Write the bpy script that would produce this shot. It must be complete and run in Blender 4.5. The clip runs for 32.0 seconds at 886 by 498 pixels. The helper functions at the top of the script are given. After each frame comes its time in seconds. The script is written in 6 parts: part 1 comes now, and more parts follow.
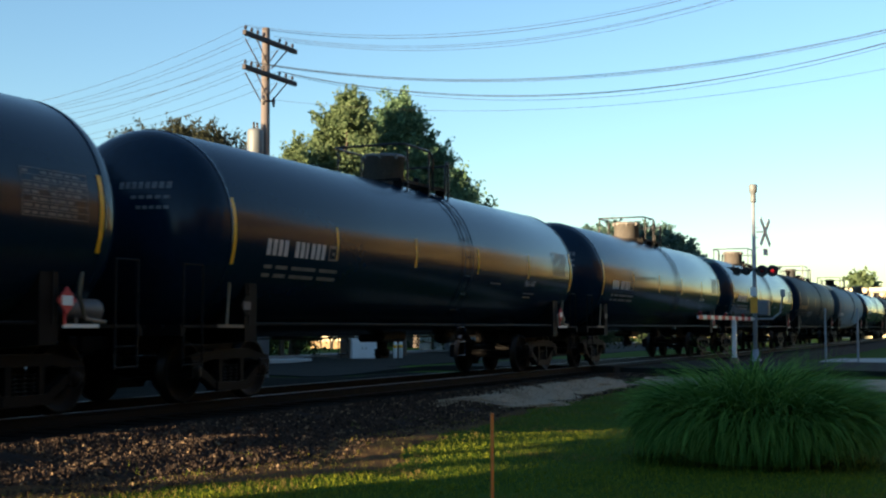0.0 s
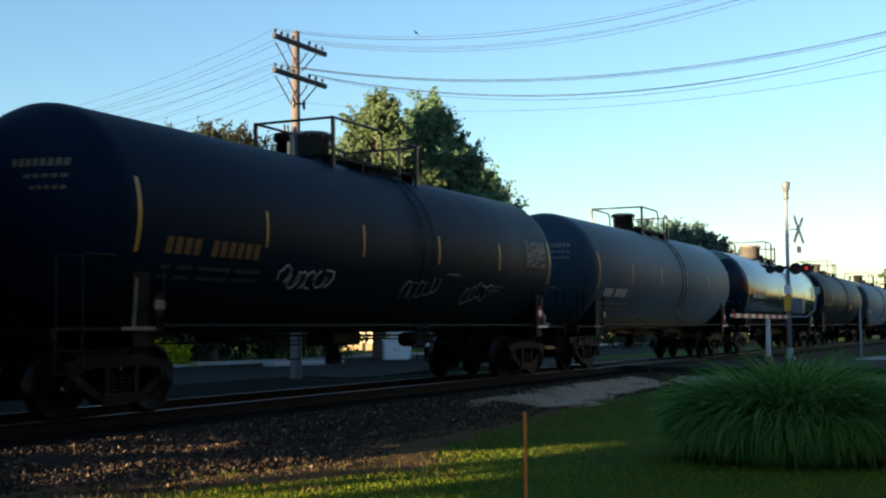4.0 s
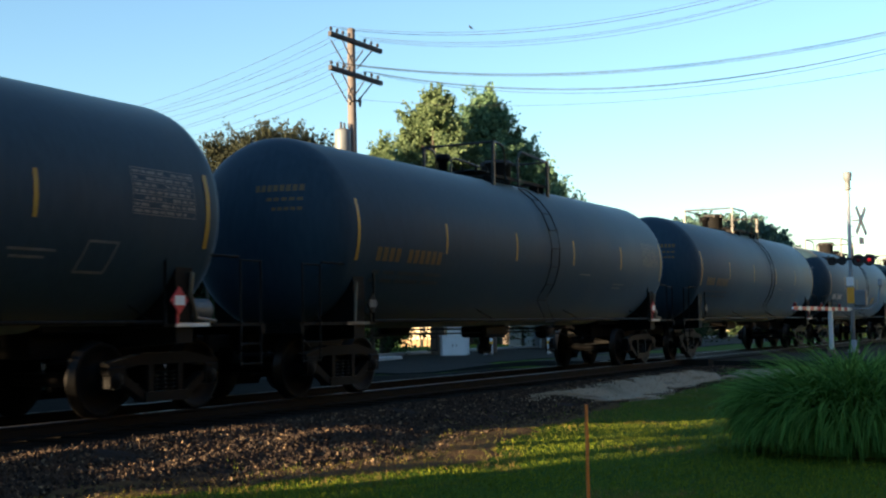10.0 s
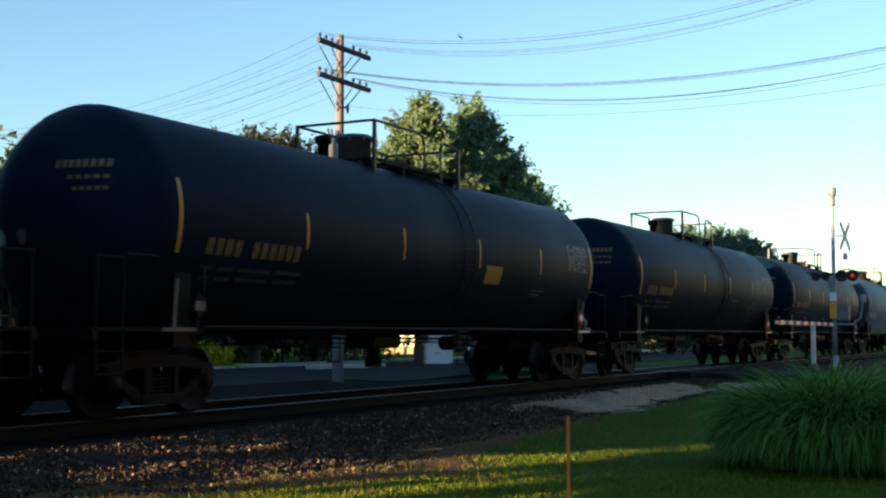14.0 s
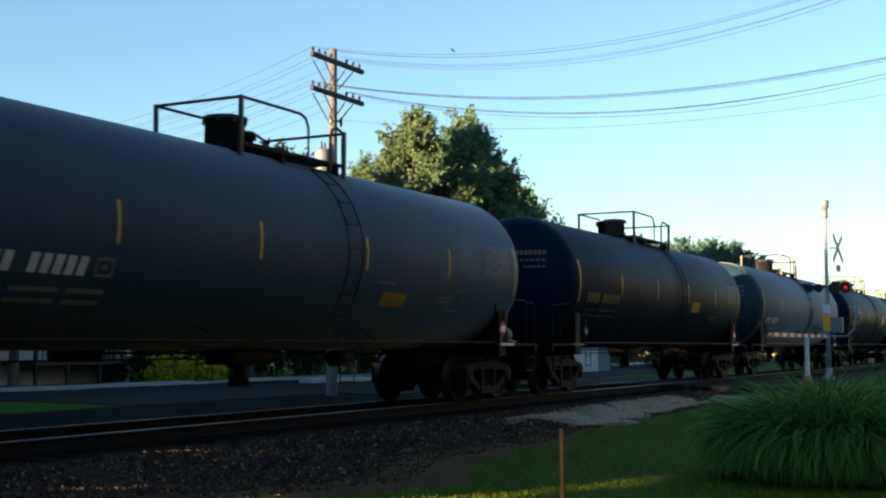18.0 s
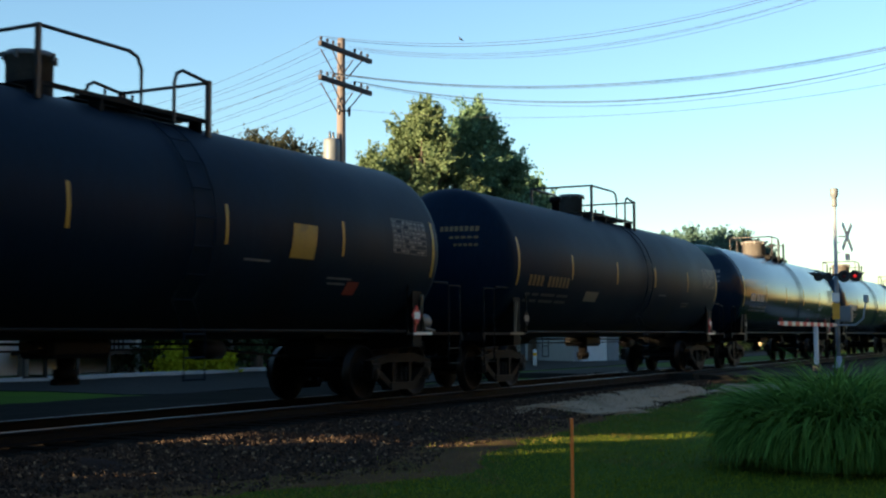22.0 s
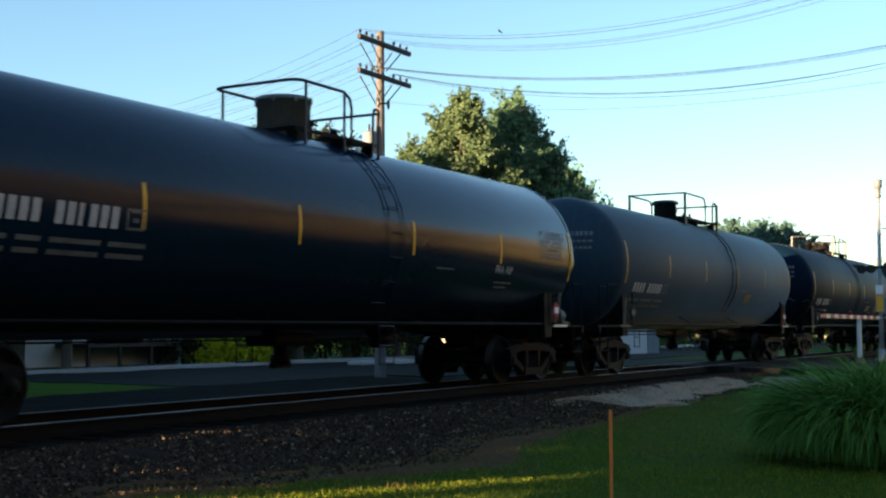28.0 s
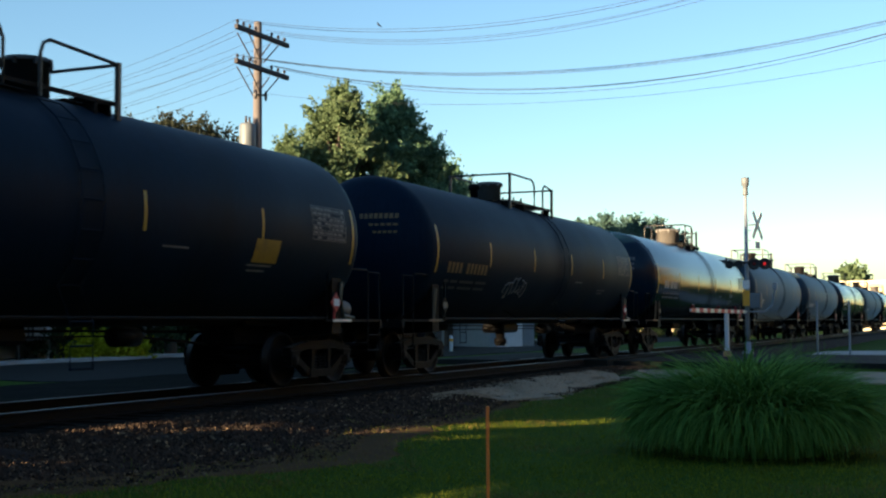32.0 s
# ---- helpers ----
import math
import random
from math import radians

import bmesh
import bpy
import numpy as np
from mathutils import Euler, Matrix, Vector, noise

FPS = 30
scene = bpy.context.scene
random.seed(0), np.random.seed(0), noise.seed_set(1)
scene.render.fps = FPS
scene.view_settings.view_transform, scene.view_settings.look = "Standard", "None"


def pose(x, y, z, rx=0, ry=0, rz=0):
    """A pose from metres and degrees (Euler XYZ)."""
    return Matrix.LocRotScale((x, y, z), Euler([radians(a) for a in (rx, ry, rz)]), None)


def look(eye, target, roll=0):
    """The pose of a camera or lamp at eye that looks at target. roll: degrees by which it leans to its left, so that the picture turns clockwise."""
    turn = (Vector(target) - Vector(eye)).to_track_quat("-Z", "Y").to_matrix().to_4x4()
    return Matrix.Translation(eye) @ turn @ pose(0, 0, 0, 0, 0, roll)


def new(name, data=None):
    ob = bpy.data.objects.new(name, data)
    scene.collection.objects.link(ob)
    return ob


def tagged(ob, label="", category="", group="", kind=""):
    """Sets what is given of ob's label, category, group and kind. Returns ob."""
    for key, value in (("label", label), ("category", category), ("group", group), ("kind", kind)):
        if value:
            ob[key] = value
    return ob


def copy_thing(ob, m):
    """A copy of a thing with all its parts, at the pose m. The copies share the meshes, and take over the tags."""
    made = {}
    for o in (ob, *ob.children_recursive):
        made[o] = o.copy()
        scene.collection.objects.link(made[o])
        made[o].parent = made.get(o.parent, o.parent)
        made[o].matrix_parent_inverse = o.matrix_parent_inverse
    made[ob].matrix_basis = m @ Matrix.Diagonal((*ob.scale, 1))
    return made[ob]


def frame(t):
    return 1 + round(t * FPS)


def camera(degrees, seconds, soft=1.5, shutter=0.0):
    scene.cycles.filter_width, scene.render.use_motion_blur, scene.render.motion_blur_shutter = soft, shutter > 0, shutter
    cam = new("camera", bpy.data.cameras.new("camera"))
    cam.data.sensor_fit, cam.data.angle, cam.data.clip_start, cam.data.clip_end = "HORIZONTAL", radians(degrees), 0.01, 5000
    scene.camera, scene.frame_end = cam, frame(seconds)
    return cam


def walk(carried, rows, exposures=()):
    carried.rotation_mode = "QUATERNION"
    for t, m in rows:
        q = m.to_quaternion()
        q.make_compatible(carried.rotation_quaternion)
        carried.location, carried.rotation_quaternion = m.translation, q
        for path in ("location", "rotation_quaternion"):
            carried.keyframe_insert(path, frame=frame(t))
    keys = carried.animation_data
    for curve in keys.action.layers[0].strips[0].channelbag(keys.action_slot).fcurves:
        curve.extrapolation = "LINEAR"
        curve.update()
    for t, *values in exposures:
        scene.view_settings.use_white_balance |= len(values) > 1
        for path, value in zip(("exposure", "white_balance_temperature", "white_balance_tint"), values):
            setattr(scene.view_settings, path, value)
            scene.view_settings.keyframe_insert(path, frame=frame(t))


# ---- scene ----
D = 11.74          # centreline of the track, metres from the eye
EYE = 1.06         # height of the eye over the rail heads
LENGTH = {"new": 18.25, "black": 18.04, "dusty": 18.04, "rear": 18.04, "plain": 18.04, "gold": 18.04, "pale": 18.04}   # over the couplers
SPEED = 14.5       # metres a second, towards -x

def eye_pose(bearing, pitch, roll, sway, lift):
    """A hand-held pose: degrees, and the hand's small sway and lift in metres."""
    b, p = radians(bearing), radians(pitch)
    ahead = Vector((math.sin(b) * math.cos(p), math.cos(b) * math.cos(p), math.sin(p)))
    eye = Vector((0.454 * sway, -0.891 * sway, EYE + lift))
    return look(eye, eye + ahead, roll)

cam = camera(39.22, 32.0, soft=2.2, shutter=0.1)
PATH = [
    (0.0, 65.68, 3.63, -0.03, 0.014, 0.028), (0.5, 65.67, 3.86, -0.12, 0.026, 0.023), (1.0, 65.56, 4.13, -0.06, 0.031, 0.016),
    (1.5, 66.28, 4.03, -0.08, 0.008, 0.027), (2.0, 66.13, 4.02, -0.47, 0.009, 0.017), (2.5, 66.00, 4.19, 0.15, 0.003, 0.019),
    (3.0, 65.48, 4.09, -0.13, 0.018, 0.038), (3.5, 64.49, 3.97, -0.22, 0.014, 0.011), (4.0, 64.24, 3.69, -0.48, 0.015, 0.014),
    (4.5, 64.47, 3.63, -0.47, 0.016, 0.026), (6.5, 63.21, 3.99, -0.29, 0.005, 0.016), (7.0, 63.04, 3.91, -0.46, 0.004, 0.004),
    (7.5, 62.96, 3.91, -0.70, 0.003, 0.001), (8.0, 63.05, 3.97, -1.06, 0.015, -0.005), (8.5, 62.92, 3.85, -1.03, 0.023, -0.006),
    (9.0, 62.72, 3.58, -0.90, 0.007, -0.001), (9.5, 62.13, 3.46, -0.88, -0.009, -0.001), (10.0, 61.63, 3.55, -0.93, -0.009, -0.015),
    (10.5, 62.00, 3.04, -1.17, -0.011, 0.004), (11.0, 62.39, 3.35, -0.79, -0.009, 0.004), (11.5, 62.50, 3.20, -0.32, -0.012, 0.001),
    (12.0, 62.68, 3.21, -0.64, -0.001, -0.008), (12.5, 62.40, 2.80, -0.92, 0.010, -0.002), (13.0, 62.17, 3.20, -0.58, 0.004, -0.009),
    (13.5, 62.10, 3.46, 0.03, -0.010, -0.008), (14.0, 62.31, 3.90, 0.06, -0.004, 0.003), (14.5, 62.59, 4.16, -0.32, -0.002, -0.002),
    (16.5, 62.04, 3.89, 0.00, 0.011, -0.010), (17.0, 63.44, 4.00, -0.11, -0.003, -0.004), (17.5, 62.92, 4.25, -0.09, 0.003, -0.001),
    (18.0, 62.59, 4.51, -0.14, 0.008, 0.002), (18.5, 62.34, 4.52, -0.62, 0.008, -0.012), (19.0, 62.14, 4.46, -0.42, 0.003, -0.006),
    (19.5, 62.22, 4.50, -0.54, -0.005, -0.003), (20.0, 62.32, 4.37, -0.60, -0.002, -0.022), (20.5, 62.19, 3.81, -0.68, -0.008, -0.016),
    (21.0, 62.24, 3.74, -0.32, -0.011, -0.010), (21.5, 62.27, 4.01, -0.10, -0.014, -0.006), (22.0, 62.22, 4.03, -0.24, -0.011, -0.002),
    (22.5, 61.53, 3.98, -0.35, -0.017, -0.012), (23.0, 60.77, 4.03, -0.22, -0.015, -0.004), (23.5, 60.16, 4.33, -0.20, -0.004, -0.015),
    (24.0, 59.77, 4.42, -0.50, -0.002, -0.004), (24.5, 59.65, 4.18, -0.61, 0.001, -0.014), (25.0, 59.98, 3.99, -0.25, 0.001, -0.017),
    (25.5, 60.21, 3.74, -0.11, -0.009, -0.010), (27.5, 59.97, 3.87, -0.28, -0.011, -0.021), (28.0, 60.39, 3.71, -0.19, 0.002, -0.016),
    (28.5, 61.11, 3.61, -0.35, -0.013, -0.016), (29.0, 61.19, 3.23, -0.20, -0.018, -0.027), (29.5, 61.77, 3.05, -0.27, 0.001, -0.008),
    (30.0, 63.12, 2.93, 0.18, -0.006, 0.000), (30.5, 64.63, 2.97, -0.01, 0.002, 0.005), (31.0, 66.76, 3.09, 0.28, -0.015, 0.019),
    (31.5, 66.68, 3.48, 0.18, -0.020, 0.013), (32.0, 66.05, 3.35, -0.20, -0.013, 0.024),
]
# the clip's camera adapts a little: seconds, stops, kelvin, tint
ADAPT = [(0, 2.12, 6400, 10), (1, 2.08, 6370, 10), (2, 2.02, 6270, 10), (3, 2.02, 6240, 10), (4, 2.16, 6390, 10), (7, 2.2, 6390, 10), (8, 2.3, 6430, 10), (10, 2.4, 6520, 10), (12, 2.46, 6550, 10), (14, 2.34, 6550, 10), (17, 2.28, 6530, 10), (20, 2.32, 6500, 10), (22, 2.3, 6550, 10), (25, 2.42, 6690, 10), (28, 2.46, 6720, 10), (30, 2.44, 6700, 10), (31, 2.3, 6520, 10), (32, 2.12, 6370, 10)]
walk(cam, [(t, eye_pose(*row)) for t, *row in PATH], ADAPT)

# ---- world, sun, exposure ----
SUN_BEARING, SUN_HEIGHT = -64.5, 5.9
world = bpy.data.worlds.new("world")
scene.world = world
world.use_nodes = True
wn = world.node_tree.nodes
sky = wn.new("ShaderNodeTexSky")
sky.sky_type, sky.sun_disc = "NISHITA", False
sky.sun_elevation, sky.sun_rotation = radians(SUN_HEIGHT), radians(SUN_BEARING)
sky.air_density, sky.dust_density, sky.ozone_density = 1.0, 0.0, 2.1
tint = wn.new("ShaderNodeMixRGB")
tint.blend_type, tint.inputs[0].default_value, tint.inputs[2].default_value = "MULTIPLY", 1.0, (0.90, 0.985, 1.07, 1)
world.node_tree.links.new(sky.outputs[0], tint.inputs[1])
world.node_tree.links.new(tint.outputs[0], wn["Background"].inputs[0])
wn["Background"].inputs[1].default_value = 0.075
lamp = bpy.data.lights.new("sun", "SUN")
lamp.energy, lamp.angle, lamp.color = 5.0, radians(0.6), (1.0, 0.72, 0.42)
sun = new("sun", lamp)
sb, se = radians(SUN_BEARING), radians(SUN_HEIGHT)
sun.matrix_world = look((0, 0, 60), Vector((0, 0, 60)) - Vector((math.sin(sb) * math.cos(se), math.cos(sb) * math.cos(se), math.sin(se))))
scene.view_settings.exposure = 2.3

# ---- materials ----
def material(name, low, high, rough=0.6, metal=0.0, scale=3.0, fine=40.0, bump=0.0, dirt=None, dirt_at=0.55, coat=0.0, rough_var=0.12, stretch=(1, 1, 1), random_tint=0.0, spec=0.5):
    m = bpy.data.materials.new(name)
    m.use_nodes = True
    n, l = m.node_tree.nodes, m.node_tree.links
    b = n["Principled BSDF"]
    b.inputs["Metallic"].default_value = metal
    b.inputs["Specular IOR Level"].default_value = spec
    b.inputs["Coat Weight"].default_value = coat
    b.inputs["Coat Roughness"].default_value = 0.08
    tc, mp = n.new("ShaderNodeTexCoord"), n.new("ShaderNodeMapping")
    mp.inputs["Scale"].default_value = stretch
    l.new(tc.outputs["Object"], mp.inputs[0])
    big, small = n.new("ShaderNodeTexNoise"), n.new("ShaderNodeTexNoise")
    for t, s, d in ((big, scale, 4.0), (small, fine, 3.0)):
        t.inputs["Scale"].default_value, t.inputs["Detail"].default_value = s, d
        l.new(mp.outputs[0], t.inputs["Vector"])
    add = n.new("ShaderNodeMath")
    add.operation = "ADD"
    l.new(big.outputs[0], add.inputs[0])
    l.new(small.outputs[0], add.inputs[1])
    ramp = n.new("ShaderNodeValToRGB")
    half = n.new("ShaderNodeMath")
    half.operation, half.inputs[1].default_value = "MULTIPLY", 0.5
    l.new(add.outputs[0], half.inputs[0])
    l.new(half.outputs[0], ramp.inputs[0])
    ramp.color_ramp.elements[0].position, ramp.color_ramp.elements[1].position = 0.3, 0.7
    ramp.color_ramp.elements[0].color, ramp.color_ramp.elements[1].color = (*low, 1), (*high, 1)
    colour = ramp.outputs[0]
    if dirt:
        dn, dr, mix = n.new("ShaderNodeTexNoise"), n.new("ShaderNodeValToRGB"), n.new("ShaderNodeMixRGB")
        dn.inputs["Scale"].default_value, dn.inputs["Detail"].default_value = scale * 0.6, 6.0
        l.new(mp.outputs[0], dn.inputs["Vector"])
        dr.color_ramp.elements[0].position, dr.color_ramp.elements[1].position = dirt_at, dirt_at + 0.2
        l.new(dn.outputs[0], dr.inputs[0])
        l.new(dr.outputs[0], mix.inputs[0])
        l.new(colour, mix.inputs[1])
        mix.inputs[2].default_value = (*dirt, 1)
        colour = mix.outputs[0]
    if random_tint:
        oi, hsv, mr = n.new("ShaderNodeObjectInfo"), n.new("ShaderNodeHueSaturation"), n.new("ShaderNodeMapRange")
        mr.inputs[3].default_value, mr.inputs[4].default_value = 1 - random_tint, 1 + random_tint
        l.new(oi.outputs["Random"], mr.inputs[0])
        l.new(mr.outputs[0], hsv.inputs["Value"])
        l.new(colour, hsv.inputs["Color"])
        colour = hsv.outputs[0]
    l.new(colour, b.inputs["Base Color"])
    rr = n.new("ShaderNodeMapRange")
    rr.inputs[3].default_value, rr.inputs[4].default_value = max(0.02, rough - rough_var), min(1, rough + rough_var)
    l.new(big.outputs[0], rr.inputs[0])
    l.new(rr.outputs[0], b.inputs["Roughness"])
    if bump:
        bp = n.new("ShaderNodeBump")
        bp.inputs["Strength"].default_value, bp.inputs["Distance"].default_value = bump, 0.02
        l.new(half.outputs[0], bp.inputs["Height"])
        l.new(bp.outputs[0], b.inputs["Normal"])
    return m

def island_leaf(name, low, high, rough=0.55, through_light=0.22):
    """Leaf stuff: every leaf or clump has its own shade."""
    m = bpy.data.materials.new(name)
    m.use_nodes = True
    n, l = m.node_tree.nodes, m.node_tree.links
    b = n["Principled BSDF"]
    g, r = n.new("ShaderNodeNewGeometry"), n.new("ShaderNodeValToRGB")
    r.color_ramp.elements[0].color, r.color_ramp.elements[1].color = (*low, 1), (*high, 1)
    l.new(g.outputs["Random Per Island"], r.inputs[0])
    l.new(r.outputs[0], b.inputs["Base Color"])
    b.inputs["Roughness"].default_value = rough
    b.inputs["Specular IOR Level"].default_value = 0.01
    if through_light:
        tr, mx, out = n.new("ShaderNodeBsdfTranslucent"), n.new("ShaderNodeMixShader"), n["Material Output"]
        l.new(r.outputs[0], tr.inputs[0])
        mx.inputs[0].default_value = through_light
        l.new(b.outputs[0], mx.inputs[1])
        l.new(tr.outputs[0], mx.inputs[2])
        l.new(mx.outputs[0], out.inputs["Surface"])
    return m

def few_bright(m, low, mid, high):
    """Mostly dark pieces with a few pale ones."""
    r = next(n for n in m.node_tree.nodes if n.type == "VALTORGB").color_ramp
    r.elements[0].color, r.elements[1].color = (*low, 1), (*high, 1)
    r.elements.new(0.9).color = (*mid, 1)
    return m

def glowing(name, colour, strength):
    m = bpy.data.materials.new(name)
    m.use_nodes = True
    b = m.node_tree.nodes["Principled BSDF"]
    b.inputs["Base Color"].default_value = (*colour, 1)
    b.inputs["Emission Color"].default_value = (*colour, 1)
    b.inputs["Emission Strength"].default_value = strength
    return m

TANK_GLOSS = material("new gloss black tank paint", (0.0028, 0.0135, 0.029), (0.0055, 0.020, 0.041), 0.19, scale=0.5, fine=9, rough_var=0.06, dirt=(0.009, 0.008, 0.007), dirt_at=0.64, spec=0.2)
def dust_haze(m, weight, rough, tint):
    """A dust sheen where the surface turns away, also standing in for far haze."""
    b = next(n for n in m.node_tree.nodes if n.type == "BSDF_PRINCIPLED")
    b.inputs["Sheen Weight"].default_value, b.inputs["Sheen Roughness"].default_value = weight, rough
    b.inputs["Sheen Tint"].default_value = (*tint, 1)
    return m
TANK_BLACK = material("weathered black tank paint", (0.0012, 0.0084, 0.0205), (0.003, 0.0138, 0.0305), 0.5, scale=0.7, fine=12, stretch=(1, 1, 0.25), dirt=(0.0042, 0.0060, 0.0088), dirt_at=0.6, bump=0.05, spec=0.05)
TANK_GREY = material("faded dusty black tank paint", (0.016, 0.038, 0.059), (0.027, 0.054, 0.079), 0.56, scale=0.7, fine=12, stretch=(1, 1, 0.22), dirt=(0.037, 0.056, 0.071), dirt_at=0.58, bump=0.05, spec=0.13)
IRON = material("dirty black iron", (0.002, 0.002, 0.0025), (0.005, 0.0046, 0.0045), 0.6, scale=4, fine=30, bump=0.15, dirt=(0.010, 0.0075, 0.006), dirt_at=0.62, spec=0.1)
dust_haze(TANK_BLACK, 0.04, 0.3, (0.7, 0.9, 1.0))
dust_haze(TANK_GREY, 0.42, 0.3, (0.7, 0.9, 1.0))
dust_haze(IRON, 0.08, 0.35, (0.8, 0.92, 1.0))
RAILING = material("black painted steel tube", (0.004, 0.004, 0.005), (0.009, 0.009, 0.009), 0.4, scale=5)
TREAD = material("worn wheel steel", (0.014, 0.014, 0.014), (0.03, 0.029, 0.028), 0.4, metal=0.8, scale=8, spec=0.2)
RAIL_STEEL = material("rusty rail steel", (0.005, 0.004, 0.0035), (0.010, 0.0075, 0.0065), 0.7, metal=0.0, scale=6, bump=0.1, spec=0.1)
RAIL_HEAD = material("polished rail head", (0.13, 0.122, 0.118), (0.2, 0.19, 0.182), 0.4, metal=1.0, scale=3)
YELLOW = material("yellow reflective tape", (0.82, 0.40, 0.01), (0.92, 0.50, 0.016), 0.4, scale=4, dirt=(0.4, 0.25, 0.05), dirt_at=0.62)
WHITE_TAPE = material("white reflective tape", (0.6, 0.6, 0.56), (0.8, 0.8, 0.76), 0.4, scale=4, dirt=(0.3, 0.3, 0.26), dirt_at=0.6)
WHITE_INK = material("white stencil paint", (0.36, 0.37, 0.38), (0.58, 0.58, 0.58), 0.5, scale=6)
DIM_INK = material("faded white stencil paint", (0.05, 0.052, 0.055), (0.2, 0.2, 0.2), 0.55, scale=5)
FAINT_INK = material("nearly worn off stencil paint", (0.010, 0.014, 0.02), (0.028, 0.032, 0.038), 0.55, scale=5)
GOLD_INK = material("yellow stencil paint", (0.075, 0.042, 0.008), (0.15, 0.085, 0.016), 0.5, scale=6)
RED = material("red sign paint", (0.42, 0.02, 0.035), (0.55, 0.035, 0.05), 0.45, scale=6)
SPRAY = material("pale spray paint", (0.25, 0.25, 0.26), (0.6, 0.6, 0.62), 0.55, scale=3)
BEIGE = material("dusty beige handrail paint", (0.12, 0.10, 0.07), (0.22, 0.18, 0.13), 0.6, scale=5)
TIE = material("old creosoted wood", (0.004, 0.0036, 0.0032), (0.009, 0.008, 0.007), 0.85, scale=3, fine=50, stretch=(1, 0.2, 1), bump=0.4, random_tint=0.35, spec=0.05)
GRAVEL = material("grey crushed ballast", (0.022, 0.0185, 0.0175), (0.05, 0.041, 0.037), 0.9, scale=2.2, fine=22, bump=0.9, dirt=(0.042, 0.032, 0.025), dirt_at=0.58, spec=0.05)
TRACK_BALLAST = material("dark track ballast", (0.005, 0.0043, 0.0039), (0.012, 0.010, 0.0088), 0.85, scale=2.5, fine=24, bump=0.8, dirt=(0.008, 0.0065, 0.0055), dirt_at=0.55, spec=0.05)
EARTH = material("lawn soil", (0.024, 0.060, 0.007), (0.05, 0.098, 0.012), 0.95, scale=0.7, fine=30, bump=0.6, dirt=(0.07, 0.062, 0.014), dirt_at=0.62, spec=0.03)
ASPHALT = material("grey asphalt", (0.0125, 0.0138, 0.0128), (0.023, 0.0248, 0.0232), 0.9, scale=0.5, fine=60, bump=0.25, spec=0.08)
CONCRETE = material("pale concrete", (0.28, 0.28, 0.27), (0.40, 0.40, 0.385), 0.85, scale=0.8, fine=30, bump=0.2, dirt=(0.2, 0.18, 0.15), dirt_at=0.6)
PALE_GRAVEL = material("pale limestone gravel", (0.27, 0.22, 0.155), (0.40, 0.33, 0.24), 0.9, scale=1.1, fine=24, bump=0.35, dirt=(0.16, 0.135, 0.09), dirt_at=0.6, spec=0.1)
STAKE_PAINT = material("orange painted wood", (0.95, 0.2, 0.03), (0.97, 0.28, 0.05), 0.6, scale=6, fine=60, stretch=(1, 1, 0.1), bump=0.2)
POLE_WOOD = material("weathered pole wood", (0.085, 0.075, 0.074), (0.155, 0.137, 0.134), 0.85, scale=2, fine=30, stretch=(3, 3, 0.12), bump=0.4)
ARM_WOOD = material("grey crossarm wood", (0.028, 0.025, 0.026), (0.065, 0.058, 0.058), 0.85, scale=3, fine=40, bump=0.3)
CERAMIC = material("dark glazed insulator", (0.022, 0.02, 0.022), (0.04, 0.036, 0.036), 0.25, scale=5)
WIRE = material("oxidised cable", (0.012, 0.016, 0.018), (0.025, 0.03, 0.033), 0.8, scale=3)
CAN_GREY = material("grey transformer paint", (0.10, 0.118, 0.13), (0.15, 0.17, 0.185), 0.5, scale=3)
ALU = material("dull aluminium", (0.24, 0.27, 0.30), (0.36, 0.40, 0.44), 0.55, metal=0.3, scale=5)
SIGN_WHITE = material("white sign face", (0.78, 0.78, 0.77), (0.86, 0.86, 0.85), 0.5, scale=4)
BLACK = material("matt black signal paint", (0.008, 0.008, 0.008), (0.018, 0.018, 0.018), 0.6, scale=6)
ORANGE = material("orange yellow sign paint", (0.7, 0.3, 0.02), (0.85, 0.4, 0.03), 0.5, scale=4)
YELLOW_WORN = material("worn yellow reflective tape", (0.32, 0.18, 0.016), (0.48, 0.29, 0.03), 0.45, scale=4, dirt=(0.2, 0.14, 0.05), dirt_at=0.56)
RED_LIT = glowing("lit red lens", (1.0, 0.03, 0.03), 0.09)
RED_DARK = material("unlit red lens", (0.12, 0.01, 0.01), (0.18, 0.015, 0.015), 0.2, scale=6)
SIDING = material("white clapboard paint", (0.6, 0.62, 0.62), (0.75, 0.76, 0.76), 0.6, scale=1.5, bump=0.1)
CREAM = material("cream wall paint", (0.62, 0.55, 0.4), (0.75, 0.68, 0.5), 0.7, scale=1.2)
BRICK_TAN = material("tan brick", (0.3, 0.22, 0.12), (0.42, 0.32, 0.19), 0.85, scale=2, bump=0.2)
ROOF = material("dark shingle roof", (0.045, 0.042, 0.04), (0.09, 0.085, 0.08), 0.85, scale=2, fine=20, bump=0.3)
DARK_WOOD = material("dark porch timber", (0.03, 0.025, 0.022), (0.07, 0.055, 0.045), 0.75, scale=3)
GLASS = material("dark window glass", (0.02, 0.025, 0.03), (0.03, 0.035, 0.04), 0.06, scale=1, rough_var=0.02)
BLUE_GREY = material("blue grey metal siding", (0.17, 0.21, 0.23), (0.24, 0.285, 0.305), 0.55, scale=2)
CABINET_WHITE = material("white enamel cabinet", (0.6, 0.64, 0.66), (0.72, 0.76, 0.78), 0.45, scale=2)
